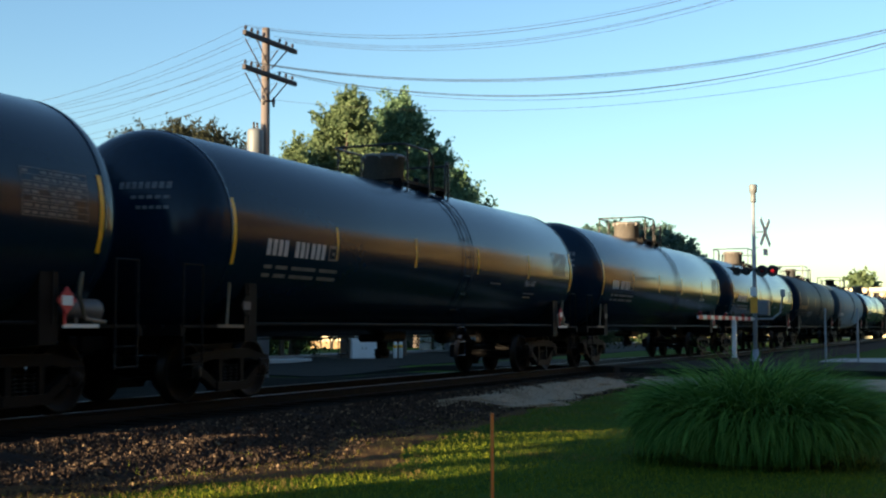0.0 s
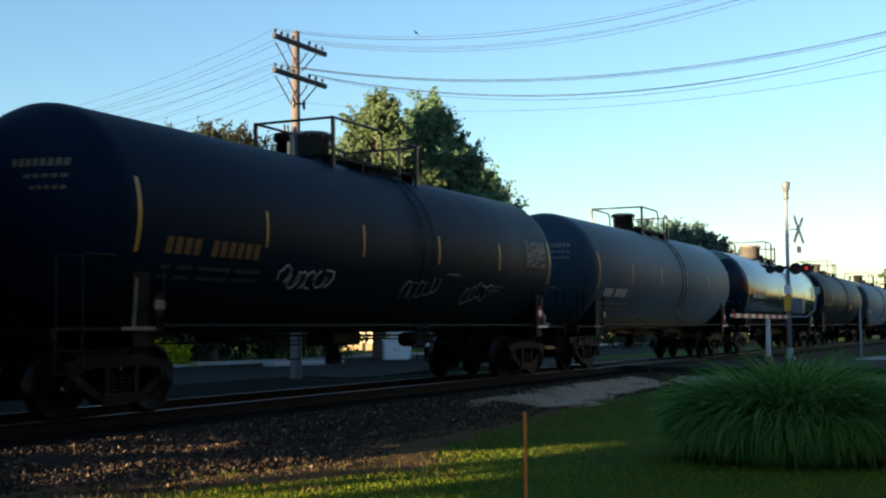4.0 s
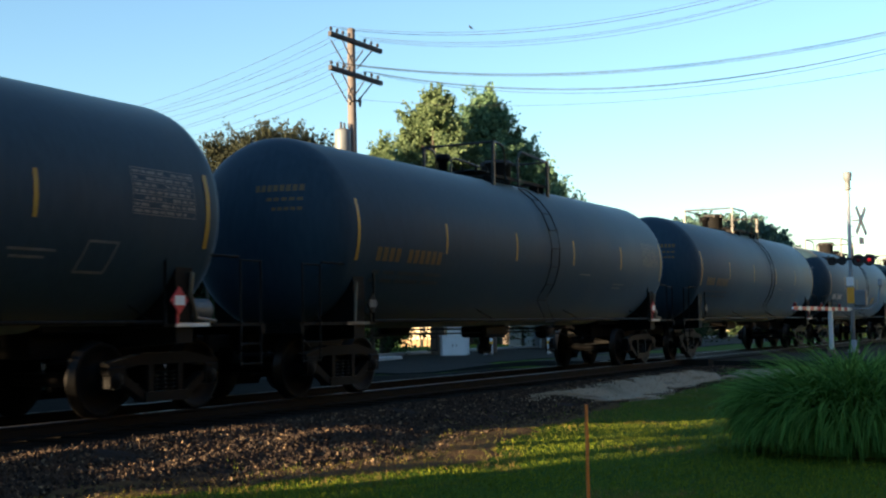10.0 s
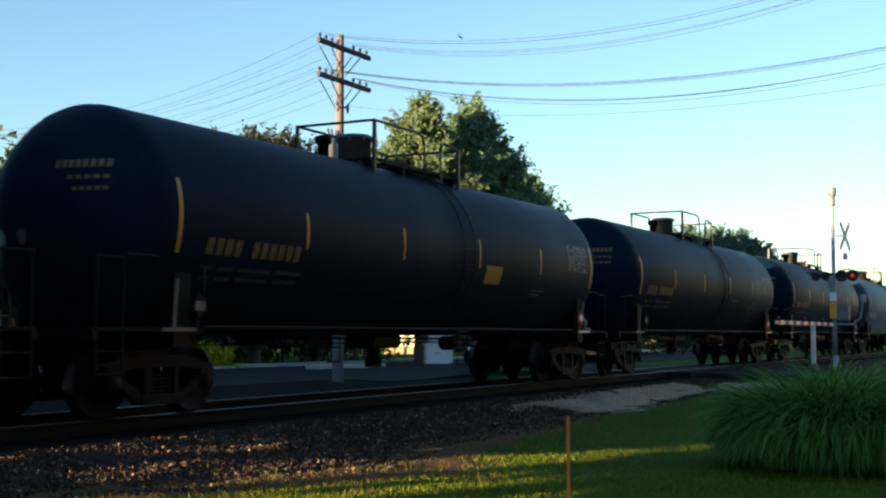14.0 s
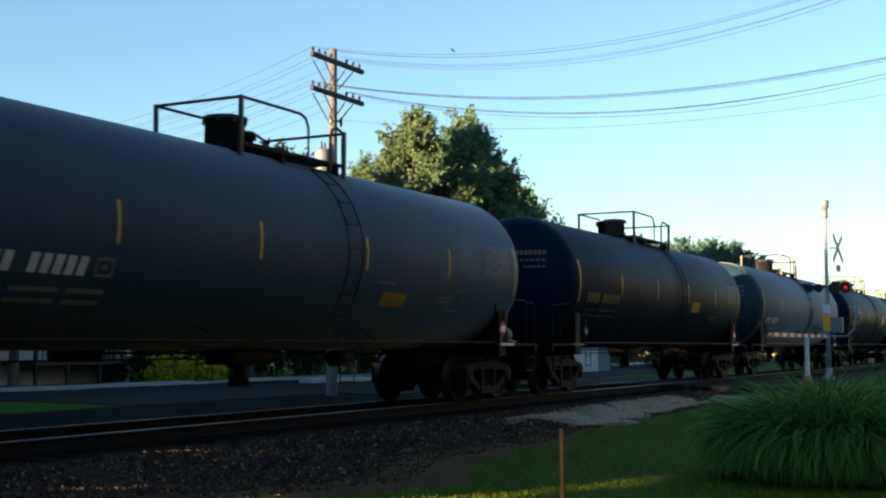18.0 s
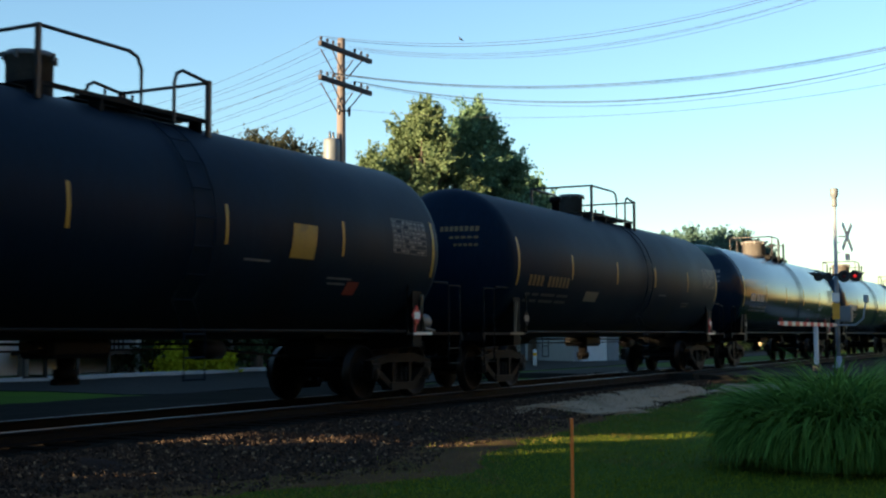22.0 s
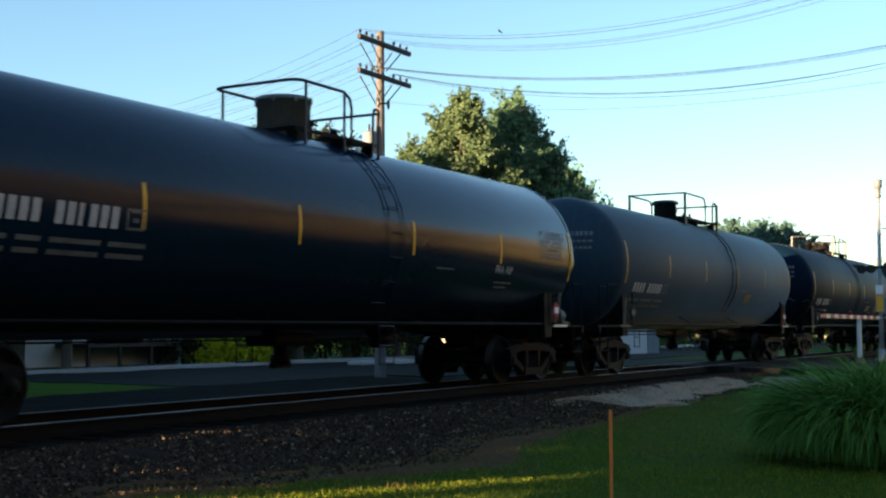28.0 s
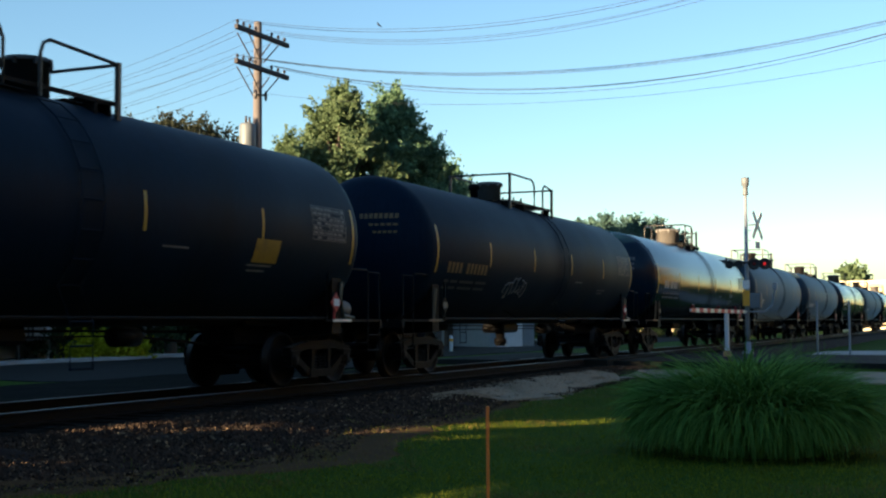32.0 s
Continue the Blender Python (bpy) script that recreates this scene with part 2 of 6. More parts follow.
BARK = material("grey brown bark", (0.05, 0.04, 0.03), (0.12, 0.095, 0.075), 0.9, scale=3, fine=25, stretch=(1, 1, 0.2), bump=0.6)
LEAF = island_leaf("green tree leaf", (0.06, 0.10, 0.05), (0.15, 0.205, 0.105))
LEAF_DEEP = island_leaf("deep green tree leaf", (0.05, 0.105, 0.065), (0.16, 0.255, 0.145))
LEAF_BROWN = island_leaf("bronze green tree leaf", (0.026, 0.032, 0.022), (0.062, 0.068, 0.045))
# haze over the far trees is put into this bluish leaf colour
LEAF_HAZE = island_leaf("far tree leaf tinted for haze", (0.045, 0.09, 0.08), (0.11, 0.185, 0.15), through_light=0.1)
# deep shade beyond the train is put into this dark leaf colour
LEAF_SHADED = island_leaf("shrub leaf darkened for deep shade", (0.018, 0.034, 0.018), (0.055, 0.085, 0.04), through_light=0.08)
LEAF_LIME = island_leaf("lime green shrub leaf", (0.24, 0.25, 0.01), (0.46, 0.46, 0.03))
BLADE = island_leaf("lawn grass blade", (0.066, 0.118, 0.010), (0.26, 0.285, 0.03), through_light=0.3)
DRY_BLADE = island_leaf("dry straw grass blade", (0.12, 0.09, 0.03), (0.28, 0.2, 0.07))
REED = island_leaf("ornamental grass blade", (0.048, 0.14, 0.03), (0.2, 0.385, 0.085), through_light=0.34)
STONE = few_bright(island_leaf("broken ballast stone", (0.02, 0.02, 0.022), (0.3, 0.28, 0.25), rough=0.9, through_light=0), (0.019, 0.0155, 0.014), (0.076, 0.056, 0.042), (0.26, 0.185, 0.112))
PALE_STONE = island_leaf("pale limestone chip", (0.3, 0.245, 0.175), (0.46, 0.385, 0.285), rough=0.9, through_light=0)
FEATHER = material("dark bird plumage", (0.012, 0.012, 0.015), (0.03, 0.03, 0.035), 0.6, scale=20)
WARM_WALL = material("buff warehouse wall", (0.55, 0.45, 0.28), (0.68, 0.57, 0.38), 0.75, scale=0.3)
DUST_GREY = material("pale dusty grey paint", (0.16, 0.16, 0.155), (0.3, 0.3, 0.29), 0.6, scale=6)
PANEL_YELLOW = material("yellow notice panel", (0.24, 0.14, 0.008), (0.36, 0.21, 0.014), 0.5, scale=5, dirt=(0.15, 0.1, 0.03), dirt_at=0.58)
FADED_RED = material("faded red paint mark", (0.14, 0.018, 0.014), (0.26, 0.035, 0.025), 0.55, scale=5)
# tree shade on the grass verge is put into this near-black colour
VERGE_SHADE = material("verge grass darkened for tree shade", (0.004, 0.0042, 0.004), (0.011, 0.0112, 0.0095), 0.95, scale=0.6, fine=14, bump=0.6, dirt=(0.009, 0.014, 0.005), dirt_at=0.62, spec=0.03)
SOIL = material("bare brown soil", (0.06, 0.038, 0.022), (0.13, 0.082, 0.043), 0.95, scale=1.4, fine=26, bump=0.7, dirt=(0.05, 0.055, 0.012), dirt_at=0.58, spec=0.03)
STEEL_GREY = material("grey dusty steel", (0.06, 0.066, 0.07), (0.12, 0.128, 0.132), 0.5, scale=3, fine=18, bump=0.1, dirt=(0.07, 0.062, 0.05), dirt_at=0.6)
DULL_STEEL = material("dull brown-grey steel", (0.10, 0.097, 0.092), (0.21, 0.198, 0.182), 0.5, scale=3, fine=18, bump=0.1, dirt=(0.11, 0.085, 0.06), dirt_at=0.58)
# sunlight on the unseen woods is put into this bright warm leaf
LEAF_WOODS = island_leaf("woods leaf brightened for sunlight", (0.19, 0.145, 0.062), (0.46, 0.355, 0.16))

# ---- mesh helpers ----
class Shape:
    """Corners and faces of one mesh."""
    def __init__(self):
        self.v, self.f, self.smooth = [], [], []
    def add(self, verts, faces, smooth=False):
        o = len(self.v)
        self.v += [tuple(p) for p in verts]
        self.f += [tuple(i + o for i in q) for q in faces]
        self.smooth += [smooth] * len(faces)
        return self
    def box(self, x0, x1, y0, y1, z0, z1, c=0.0, m=None):
        """A box, its edges cut by c."""
        x0, x1, y0, y1, z0, z1 = min(x0, x1), max(x0, x1), min(y0, y1), max(y0, y1), min(z0, z1), max(z0, z1)
        c = min(c, 0.3 * min(x1 - x0, y1 - y0, z1 - z0))
        if c <= 0:
            p = [(x, y, z) for x in (x0, x1) for y in (y0, y1) for z in (z0, z1)]
            q = [(0, 1, 3, 2), (4, 6, 7, 5), (0, 4, 5, 1), (2, 3, 7, 6), (0, 2, 6, 4), (1, 5, 7, 3)]
        else:
            p, q = [], []
            b = bmesh.new()
            bmesh.ops.create_cube(b, size=1)
            for w in b.verts:
                w.co = Vector((x0 if w.co.x < 0 else x1, y0 if w.co.y < 0 else y1, z0 if w.co.z < 0 else z1))
            bmesh.ops.bevel(b, geom=b.edges[:], offset=c, segments=1, affect="EDGES", profile=0.5)
            p, q = [w.co[:] for w in b.verts], [[w.index for w in g.verts] for g in b.faces]
            b.free()
        if m is not None:
            p = [m @ Vector(w) for w in p]
        return self.add(p, q)
    def tube(self, points, r, n=6, closed=False):
        """A round bar along points."""
        pts = [Vector(p) for p in points]
        rings, count = [], len(pts)
        for i, p in enumerate(pts):
            a = pts[i] - pts[i - 1] if i else pts[1] - pts[0]
            b = pts[i + 1] - pts[i] if i < count - 1 else a
            d = (a.normalized() + b.normalized())
            d = d.normalized() if d.length > 1e-6 else b.normalized()
            u = d.cross(Vector((0, 0, 1)))
            if u.length < 0.2:
                u = d.cross(Vector((0, 1, 0)))
            u.normalize()
            w = d.cross(u)
            rad = r[i] if isinstance(r, (list, tuple)) else r
            rings.append([p + (u * math.cos(2 * math.pi * k / n) + w * math.sin(2 * math.pi * k / n)) * rad for k in range(n)])
        verts = [q for ring in rings for q in ring]
        faces = [(i * n + k, i * n + (k + 1) % n, (i + 1) * n + (k + 1) % n, (i + 1) * n + k) for i in range(count - 1) for k in range(n)]
        self.add(verts, faces, True)
        if not closed:
            self.add(rings[0], [tuple(range(n))])
            self.add(rings[-1], [tuple(reversed(range(n)))])
        return self
    def lathe(self, profile, axis="z", at=(0, 0, 0), n=16, smooth=True):
        """A turned body: profile of (along, radius)."""
        verts = []
        for a, r in profile:
            for k in range(n):
                c, s = math.cos(2 * math.pi * k / n) * r, math.sin(2 * math.pi * k / n) * r
                p = {"z": (c, s, a), "x": (a, c, s), "y": (s, a, c)}[axis]
                verts.append((p[0] + at[0], p[1] + at[1], p[2] + at[2]))
        faces = [(i * n + k, i * n + (k + 1) % n, (i + 1) * n + (k + 1) % n, (i + 1) * n + k) for i in range(len(profile) - 1) for k in range(n)]
        if profile[0][1] > 1e-6:
            faces.append(tuple(reversed(range(n))))
        if profile[-1][1] > 1e-6:
            faces.append(tuple((len(profile) - 1) * n + k for k in range(n)))
        return self.add(verts, faces, smooth)
    def mesh(self, name, *mats):
        me = bpy.data.meshes.new(name)
        me.from_pydata(self.v, [], self.f)
        if any(self.smooth):
            me.polygons.foreach_set("use_smooth", self.smooth)
        for m in mats:
            me.materials.append(m)
        me.update()
        return me

def part(name, shape, mat, parent, label="", at=None):
    ob = new(name, shape if isinstance(shape, bpy.types.Mesh) else shape.mesh(name, mat))
    ob.parent = parent
    if at is not None:
        ob.matrix_basis = at
    return tagged(ob, label)

def thing(name, label, category, m=None, group="", kind="", shape=None, mat=None):
    ob = new(name, shape.mesh(name, mat) if shape else None)
    if m is not None:
        ob.matrix_basis = m
    return tagged(ob, label, category, group, kind)

def fast_mesh(name, verts, faces, mat, smooth=False):
    """A big mesh from arrays of corners (n, 3) and faces (m, k)."""
    verts, faces = np.asarray(verts, np.float32), np.asarray(faces, np.int32)
    me = bpy.data.meshes.new(name)
    k = faces.shape[1]
    me.vertices.add(len(verts)); me.loops.add(faces.size); me.polygons.add(len(faces))
    me.vertices.foreach_set("co", verts.ravel())
    me.loops.foreach_set("vertex_index", faces.ravel())
    me.polygons.foreach_set("loop_start", np.arange(0, faces.size, k, dtype=np.int32))
    me.polygons.foreach_set("use_smooth", np.full(len(faces), smooth))
    me.materials.append(mat)
    me.update(calc_edges=True)
    return me

# ---- ground, track, roads ----
def smooth(a, b, x):
    t = max(0.0, min(1.0, (x - a) / (b - a)))
    return t * t * (3 - 2 * t)

def toe(x):
    """Where the near edge of the ballast lies."""
    return 8.5 + 0.45 * math.exp(-((x - 8.5) / 1.6) ** 2) - 0.5 * math.exp(-((x - 13.4) / 1.6) ** 2) + 0.12 * math.sin(x * 0.9) + 0.8 * smooth(16, 27, x)

def heap(x, y):
    """Two uneven rows of heaped ballast along the slope."""
    near = math.exp(-((y - 9.1 - 0.2 * math.sin(x * 0.45)) / 0.2) ** 2) * max(0.0, 0.55 + noise.noise((x * 0.8, 3, 1)))
    far = math.exp(-((y - 9.85 - 0.12 * math.sin(x * 0.6 + 1)) / 0.16) ** 2) * max(0.0, 0.5 + noise.noise((x * 0.7, 9, 1)))
    return (0.055 * near + 0.06 * far) * smooth(5, 8, x) * (1 - smooth(17, 21, x))

def rise(x, y):
    """How far the crossing lifts the ground."""
    along = smooth(29, 38, x) * (1 - smooth(45, 52, x))
    return along * (1 - (smooth(9, 18, D - y) if y < D else smooth(4, 9, y - D)))

def land(x, y):
    far = math.hypot(x - 20, y)
    base = -0.62 + 0.12 * smooth(14, 20, y) + 0.1 * smooth(5.5, 8.6, y) * (1 - smooth(9, 12, y)) * (1 - smooth(20, 30, abs(x - 8)))
    z = base + 0.05 * noise.noise((x * 0.15, y * 0.15, 0)) * (1 - smooth(80, 200, far)) + 0.035 * noise.noise((x * 0.7, y * 0.7, 3)) * (1 - smooth(30, 60, far))
    return z + rise(x, y) * (-0.12 - z)

def steps(a, b, n, power=1.0):
    return [a + (b - a) * (i / n) ** power for i in range(n + 1)]

xs = [-2500, -1200, -500, -200, -100, -60, -30, -15] + steps(-8, 50, 116)[0:] + steps(52, 130, 40)[0:] + [150, 180, 230, 300, 400, 600, 1000, 2500]
ys = [-2500, -1200, -500, -200, -100, -60, -30, -15, -9] + steps(-5, 20, 50) + steps(21, 60, 26) + [66, 75, 90, 110, 140, 180, 240, 340, 500, 900, 2500]
gv = [(x, y, land(x, y)) for x in xs for y in ys]
ny = len(ys)
gf = [(i * ny + j, (i + 1) * ny + j, (i + 1) * ny + j + 1, i * ny + j + 1) for i in range(len(xs) - 1) for j in range(ny - 1)]
ground = tagged(new("ground", fast_mesh("ground", gv, gf, EARTH, True)), "mown green lawn with bare soil, running to the horizon", "ground", kind="structure")

# ballast bed
bx = steps(-70, 4, 74) + steps(4.25, 46, 167) + steps(47, 420, 190)
bv = []
for x in bx:
    t = toe(x)
    prof = []
    zt = land(x, t) + 0.015
    for k in range(21):
        y = t + (D - 1.55 - t) * k / 20
        prof.append((y, zt + (-0.23 - zt) * (k / 20) ** 0.9))
    prof += [(D - 1.25, -0.185), (D - 0.6, -0.19), (D, -0.19), (D + 0.6, -0.19), (D + 1.2, -0.17), (D + 1.6, -0.2), (D + 2.4, -0.4), (D + 3.4, land(x, D + 3.4) + 0.01)]
    for k, (y, z) in enumerate(prof):
        edge = 0 < k < len(prof) - 1
        n = (0.05 * noise.noise((x * 1.7, y * 1.7, 1)) + 0.03 * noise.noise((x * 5, y * 5, 2))) * edge * (1 if k < 20 else 0.3)
        bv.append((x, y, z + n + (heap(x, y) if k < 20 else 0)))
    cols = len(prof)
bf = [(i * cols + j, (i + 1) * cols + j, (i + 1) * cols + j + 1, i * cols + j + 1) for i in range(len(bx) - 1) for j in range(cols - 1)]
bed_mesh = fast_mesh("ballast_bed", bv, bf, GRAVEL, True)
# the top faces of the bed take a darker ballast
bed_mesh.materials.append(TRACK_BALLAST)
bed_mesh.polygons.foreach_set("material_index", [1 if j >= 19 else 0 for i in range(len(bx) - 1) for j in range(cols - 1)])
tagged(new("ballast_bed", bed_mesh), "bed of grey crushed stone under the track", "ballast", kind="structure")

def bed(x, y):
    """Height of the ballast slope."""
    t = toe(x)
    zt = land(x, t) + 0.015
    k = max(0, min(1, (y - t) / (D - 1.55 - t)))
    return zt + (-0.23 - zt) * k ** 0.9 + heap(x, y) if y > t else land(x, y)

# loose stones on the slope
rng = np.random.default_rng(7)
OCT = np.array([(1, 0, 0), (-1, 0, 0), (0, 1, 0), (0, -1, 0), (0, 0, 1), (0, 0, -1)], float)
OCTF = np.array([(0, 2, 4), (2, 1, 4), (1, 3, 4), (3, 0, 4), (2, 0, 5), (1, 2, 5), (3, 1, 5), (0, 3, 5)])
def stones(name, spots, size, mat, label):
    n = len(spots)
    s = rng.uniform(size[0], size[1], (n, 1, 1)) * rng.uniform(0.6, 1.3, (n, 1, 3))
    v = OCT[None] * s * rng.uniform(0.7, 1.25, (n, 6, 1))
    a = rng.uniform(0, 6.28, n)
    b = rng.uniform(-0.8, 0.8, n)
    c, q, cb, sb_ = np.cos(a), np.sin(a), np.cos(b), np.sin(b)
    x, y, z = v[..., 0], v[..., 1], v[..., 2]
    y, z = y * cb[:, None] - z * sb_[:, None], y * sb_[:, None] + z * cb[:, None]
    x, y = x * c[:, None] - y * q[:, None], x * q[:, None] + y * c[:, None]
    v = np.stack([x, y, z], -1) + np.asarray(spots)[:, None]
    f = OCTF[None] + 6 * np.arange(n)[:, None, None]
    return tagged(new(name, fast_mesh(name, v.reshape(-1, 3), f.reshape(-1, 3), mat)), label, "gravel", kind="stuff")

spots = []
while len(spots) < 60000:
    x = 5 + 30 * random.random() ** 1.5
    t = toe(x)
    y = t - 0.5 + (D - 0.95 - t) * random.random()
    if y < t and random.random() < 0.75:
        continue
    spots.append((x, y, bed(x, y) + 0.010))
stones("loose_ballast", spots, (0.012, 0.04), STONE, "scattered broken ballast stones")

# bare soil along the gravel edge
sv = []
for i in range(121):
    x = 7.5 + 15.5 * i / 120
    a = toe(x) - 0.7 - 0.55 * math.exp(-((x - 14.5) / 2.4) ** 2) - 0.35 * noise.noise((x * 0.7, 2, 4)) - 0.2 * noise.noise((x * 3, 1, 4))
    b = toe(x) + 0.15 + 0.25 * noise.noise((x * 1.1, 7, 4))
    for j in range(9):
        y = a + (b - a) * j / 8
        sv.append((x, y, bed(x, y) + (0.016 + 0.02 * noise.noise((x * 4, y * 4, 8)) if 0 < j < 8 else -0.02)))
sf = [(i * 9 + j, (i + 1) * 9 + j, (i + 1) * 9 + j + 1, i * 9 + j + 1) for i in range(120) for j in range(8)]
tagged(new("bare_soil", fast_mesh("bare_soil", sv, sf, SOIL, True)), "strip of bare brown soil along the gravel edge", "soil", kind="structure")

# rails and ties
track = tagged(new("railroad_track"), "single railway track with worn rails on wooden ties", "railroad track", kind="structure")
for o in (-1, 1):
    s = Shape()
    prof = [(-0.07, -0.17), (0.07, -0.17), (0.07, -0.155), (0.012, -0.135), (0.012, -0.045), (0.036, -0.035), (0.037, -0.008), (0.03, 0.0), (-0.03, 0.0), (-0.037, -0.008), (-0.036, -0.035), (-0.012, -0.045), (-0.012, -0.135), (-0.07, -0.155)]
    n, xr = len(prof), [-70, 0, 20, 40, 60, 100, 200, 420]
    s.add([(x, D + o * 0.7525 + y, z) for x in xr for y, z in prof], [(i * n + k, i * n + (k + 1) % n, (i + 1) * n + (k + 1) % n, (i + 1) * n + k) for i in range(len(xr) - 1) for k in range(n)])
    me = s.mesh("rail", RAIL_STEEL, RAIL_HEAD)
    for p in me.polygons:
        if p.center.z > -0.02:
            p.material_index = 1
    part("rail", me, None, track, "rusty steel rail with a polished head")
tie = Shape().box(-0.115, 0.115, -1.295, 1.295, -0.36, -0.172, 0.012).mesh("tie", TIE)
for k in range(250):
    part("tie", tie, None, track, "", pose(-8 + k * 0.51 + 0.03 * random.random(), D + 0.05 * random.random(), -0.006 * random.random(), 0, 0, random.uniform(-0.8, 0.8)))

# street over the crossing
def strip(x0, x1, y0, y1, z, nx=6, ny=30, lift=0.0):
    px, py = steps(x0, x1, nx), steps(y0, y1, ny)
    v = [(x, y, z(x, y) + lift) for x in px for y in py]
    return v, [(i * (ny + 1) + j, (i + 1) * (ny + 1) + j, (i + 1) * (ny + 1) + j + 1, i * (ny + 1) + j + 1) for i in range(nx) for j in range(ny)]
def thick(name, x0, x1, y0, y1, zf, deep, mat, label, category, nx=6, ny=30):
    v, f = strip(x0, x1, y0, y1, zf, nx, ny)
    s = Shape().add(v, f)
    o = ny + 1
    rim = [j for j in range(o)] + [i * o + ny for i in range(1, nx + 1)] + [nx * o + j for j in range(ny - 1, -1, -1)] + [i * o for i in range(nx - 1, 0, -1)]
    low = [(v[i][0], v[i][1], v[i][2] - deep) for i in rim]
    up = [v[i] for i in rim]
    m = len(rim)
    s.add(up + low, [(i, (i + 1) % m, m + (i + 1) % m, m + i) for i in range(m)])
    return thing(name, label, category, kind="structure", shape=s, mat=mat)
street_z = lambda x, y: land(39, y) + 0.05
thick("road", 35.2, 44.0, -60, D - 1.5, street_z, 0.3, ASPHALT, "grey asphalt street leading to the crossing", "road", 6, 60)
thick("road", 35.2, 44.0, D + 1.5, 22.6, street_z, 0.3, ASPHALT, "grey asphalt street beyond the crossing", "road", 6, 24)
for a, b in ((-1.5, -0.80), (-0.68, 0.68), (0.80, 1.5)):
    s = Shape()
    for k in range(4):
        s.box(34.6 + k * 2.5, 34.6 + k * 2.5 + 2.47, D + a, D + b, -0.3, -0.012, 0.01)
    thing("crossing_panel", "dark crossing panel between the rails", "crossing panel", group="crossing panels", kind="structure", shape=s, mat=ASPHALT)
thick("pavement", 32.1, 34.3, -40, D - 1.7, lambda x, y: land(x, y) + 0.03, 0.06, PALE_GRAVEL, "pale limestone footpath", "footpath", 8, 110)
# gravel apron by the crossing
av, af = [], []
nr = 26
for i in range(nr):
    for j in range(13):
        x = 20.8 + 11.5 * i / (nr - 1)
        lo = 8.6 + 0.5 * noise.noise((x * 0.55, 4, 2)) + 0.25 * noise.noise((x * 1.9, 1, 2)) + 0.5 * smooth(26, 30, x) + 1.5 * (1 - smooth(20.8, 24.4, x))
        hi = D - 1.5 - 0.5 * (1 - smooth(21, 25.5, x)) + 0.15 * noise.noise((x * 1.3, 8, 2))
        y = lo + (hi - lo) * j / 12
        edge = min(1.0, min(i, j, 12 - j) / 4) if min(i, j, 12 - j) else -0.2
        av.append((x + 0.2 * math.sin(j * 2.1), y, max(bed(x, y), land(x, y)) + (0.06 + 0.03 * noise.noise((x * 2, y * 2, 5))) * edge))
af = [(i * 13 + j, (i + 1) * 13 + j, (i + 1) * 13 + j + 1, i * 13 + j + 1) for i in range(nr - 1) for j in range(12)]
thing("gravel_apron", "apron of pale limestone gravel beside the crossing", "gravel", kind="structure", shape=Shape().add(av, af, True), mat=PALE_GRAVEL)
stones("limestone_chips", [(p[0] + random.uniform(-.3, .3), p[1] + random.gauss(0, .22), p[2]) for p in av for _ in range(10)], (0.008, 0.018), PALE_STONE, "loose pale limestone chips")
# side road beyond the track
thick("road", 26.5, 140, 22.6, 33.9, lambda x, y: land(x, y) + 0.03, 0.15, ASPHALT, "grey asphalt side road along the track", "road", 90, 10)
thick("kerb", -60, 140, 33.9, 35.5, lambda x, y: land(x, y) + 0.14, 0.3, CONCRETE, "pale concrete kerb and footpath", "kerb", 120, 2)
thick("verge", -60, 34.4, D + 3.2, 22.5, lambda x, y: land(x, y) + 0.025 + 0.03 * noise.noise((x * 0.8, y * 0.8, 7)), 0.2, VERGE_SHADE, "verge between the track and the side road, tree shade put into its colour", "verge", 120, 12)
thick("road", 57.5, 72.0, -60, 8.6, lambda x, y: land(x, y) + 0.03, 0.15, CONCRETE, "pale concrete yard beside the street", "road", 8, 40)

# ---- the train ----
def on_tank(R, zc, x0, x1, a0, a1, side=-1, lift=0.006, steps=4):
    """A patch on the tank's side between angles a0 and a1 (degrees over the middle)."""
    s, r = Shape(), R + lift
    v = []
    for i in range(steps + 1):
        a = radians(a0 + (a1 - a0) * i / steps)
        v += [(x0, side * r * math.cos(a), zc + r * math.sin(a)), (x1, side * r * math.cos(a), zc + r * math.sin(a))]
    return s.add(v, [(2 * i, 2 * i + 1, 2 * i + 3, 2 * i + 2) if side < 0 else (2 * i + 2, 2 * i + 3, 2 * i + 1, 2 * i) for i in range(steps)], True)

def height_angle(R, zc, z):
    return math.degrees(math.asin(max(-1, min(1, (z - zc) / R))))

def bars(R, zc, x0, z0, z1, text, pitch, fill=0.72, side=-1, slant=0.0):
    """Plain bars, one for each character."""
    s = Shape()
    a0, a1 = height_angle(R, zc, z0), height_angle(R, zc, z1)
    for i, c in enumerate(text):
        if c == " ":
            continue
        x = x0 + i * pitch
        one = on_tank(R, zc, x, x + pitch * fill * (0.6 if c == "1" else 1), a0, a1, side, 0.004, 2)
        s.add([(p[0] + slant * (p[2] - z0), p[1], p[2]) for p in one.v], one.f, True)
    return s

def words(text, size):
    """Flat letters of the built-in font as corners and faces."""
    cu = bpy.data.curves.new("letters", "FONT")
    cu.body, cu.size, cu.resolution_u = text, size, 2
    ob = bpy.data.objects.new("letters", cu)
    me = bpy.data.meshes.new_from_object(ob)
    v, f = [p.co[:] for p in me.vertices], [tuple(q.vertices) for q in me.polygons]
    bpy.data.objects.remove(ob)
    bpy.data.curves.remove(cu)
    bpy.data.meshes.remove(me)
    return v, f

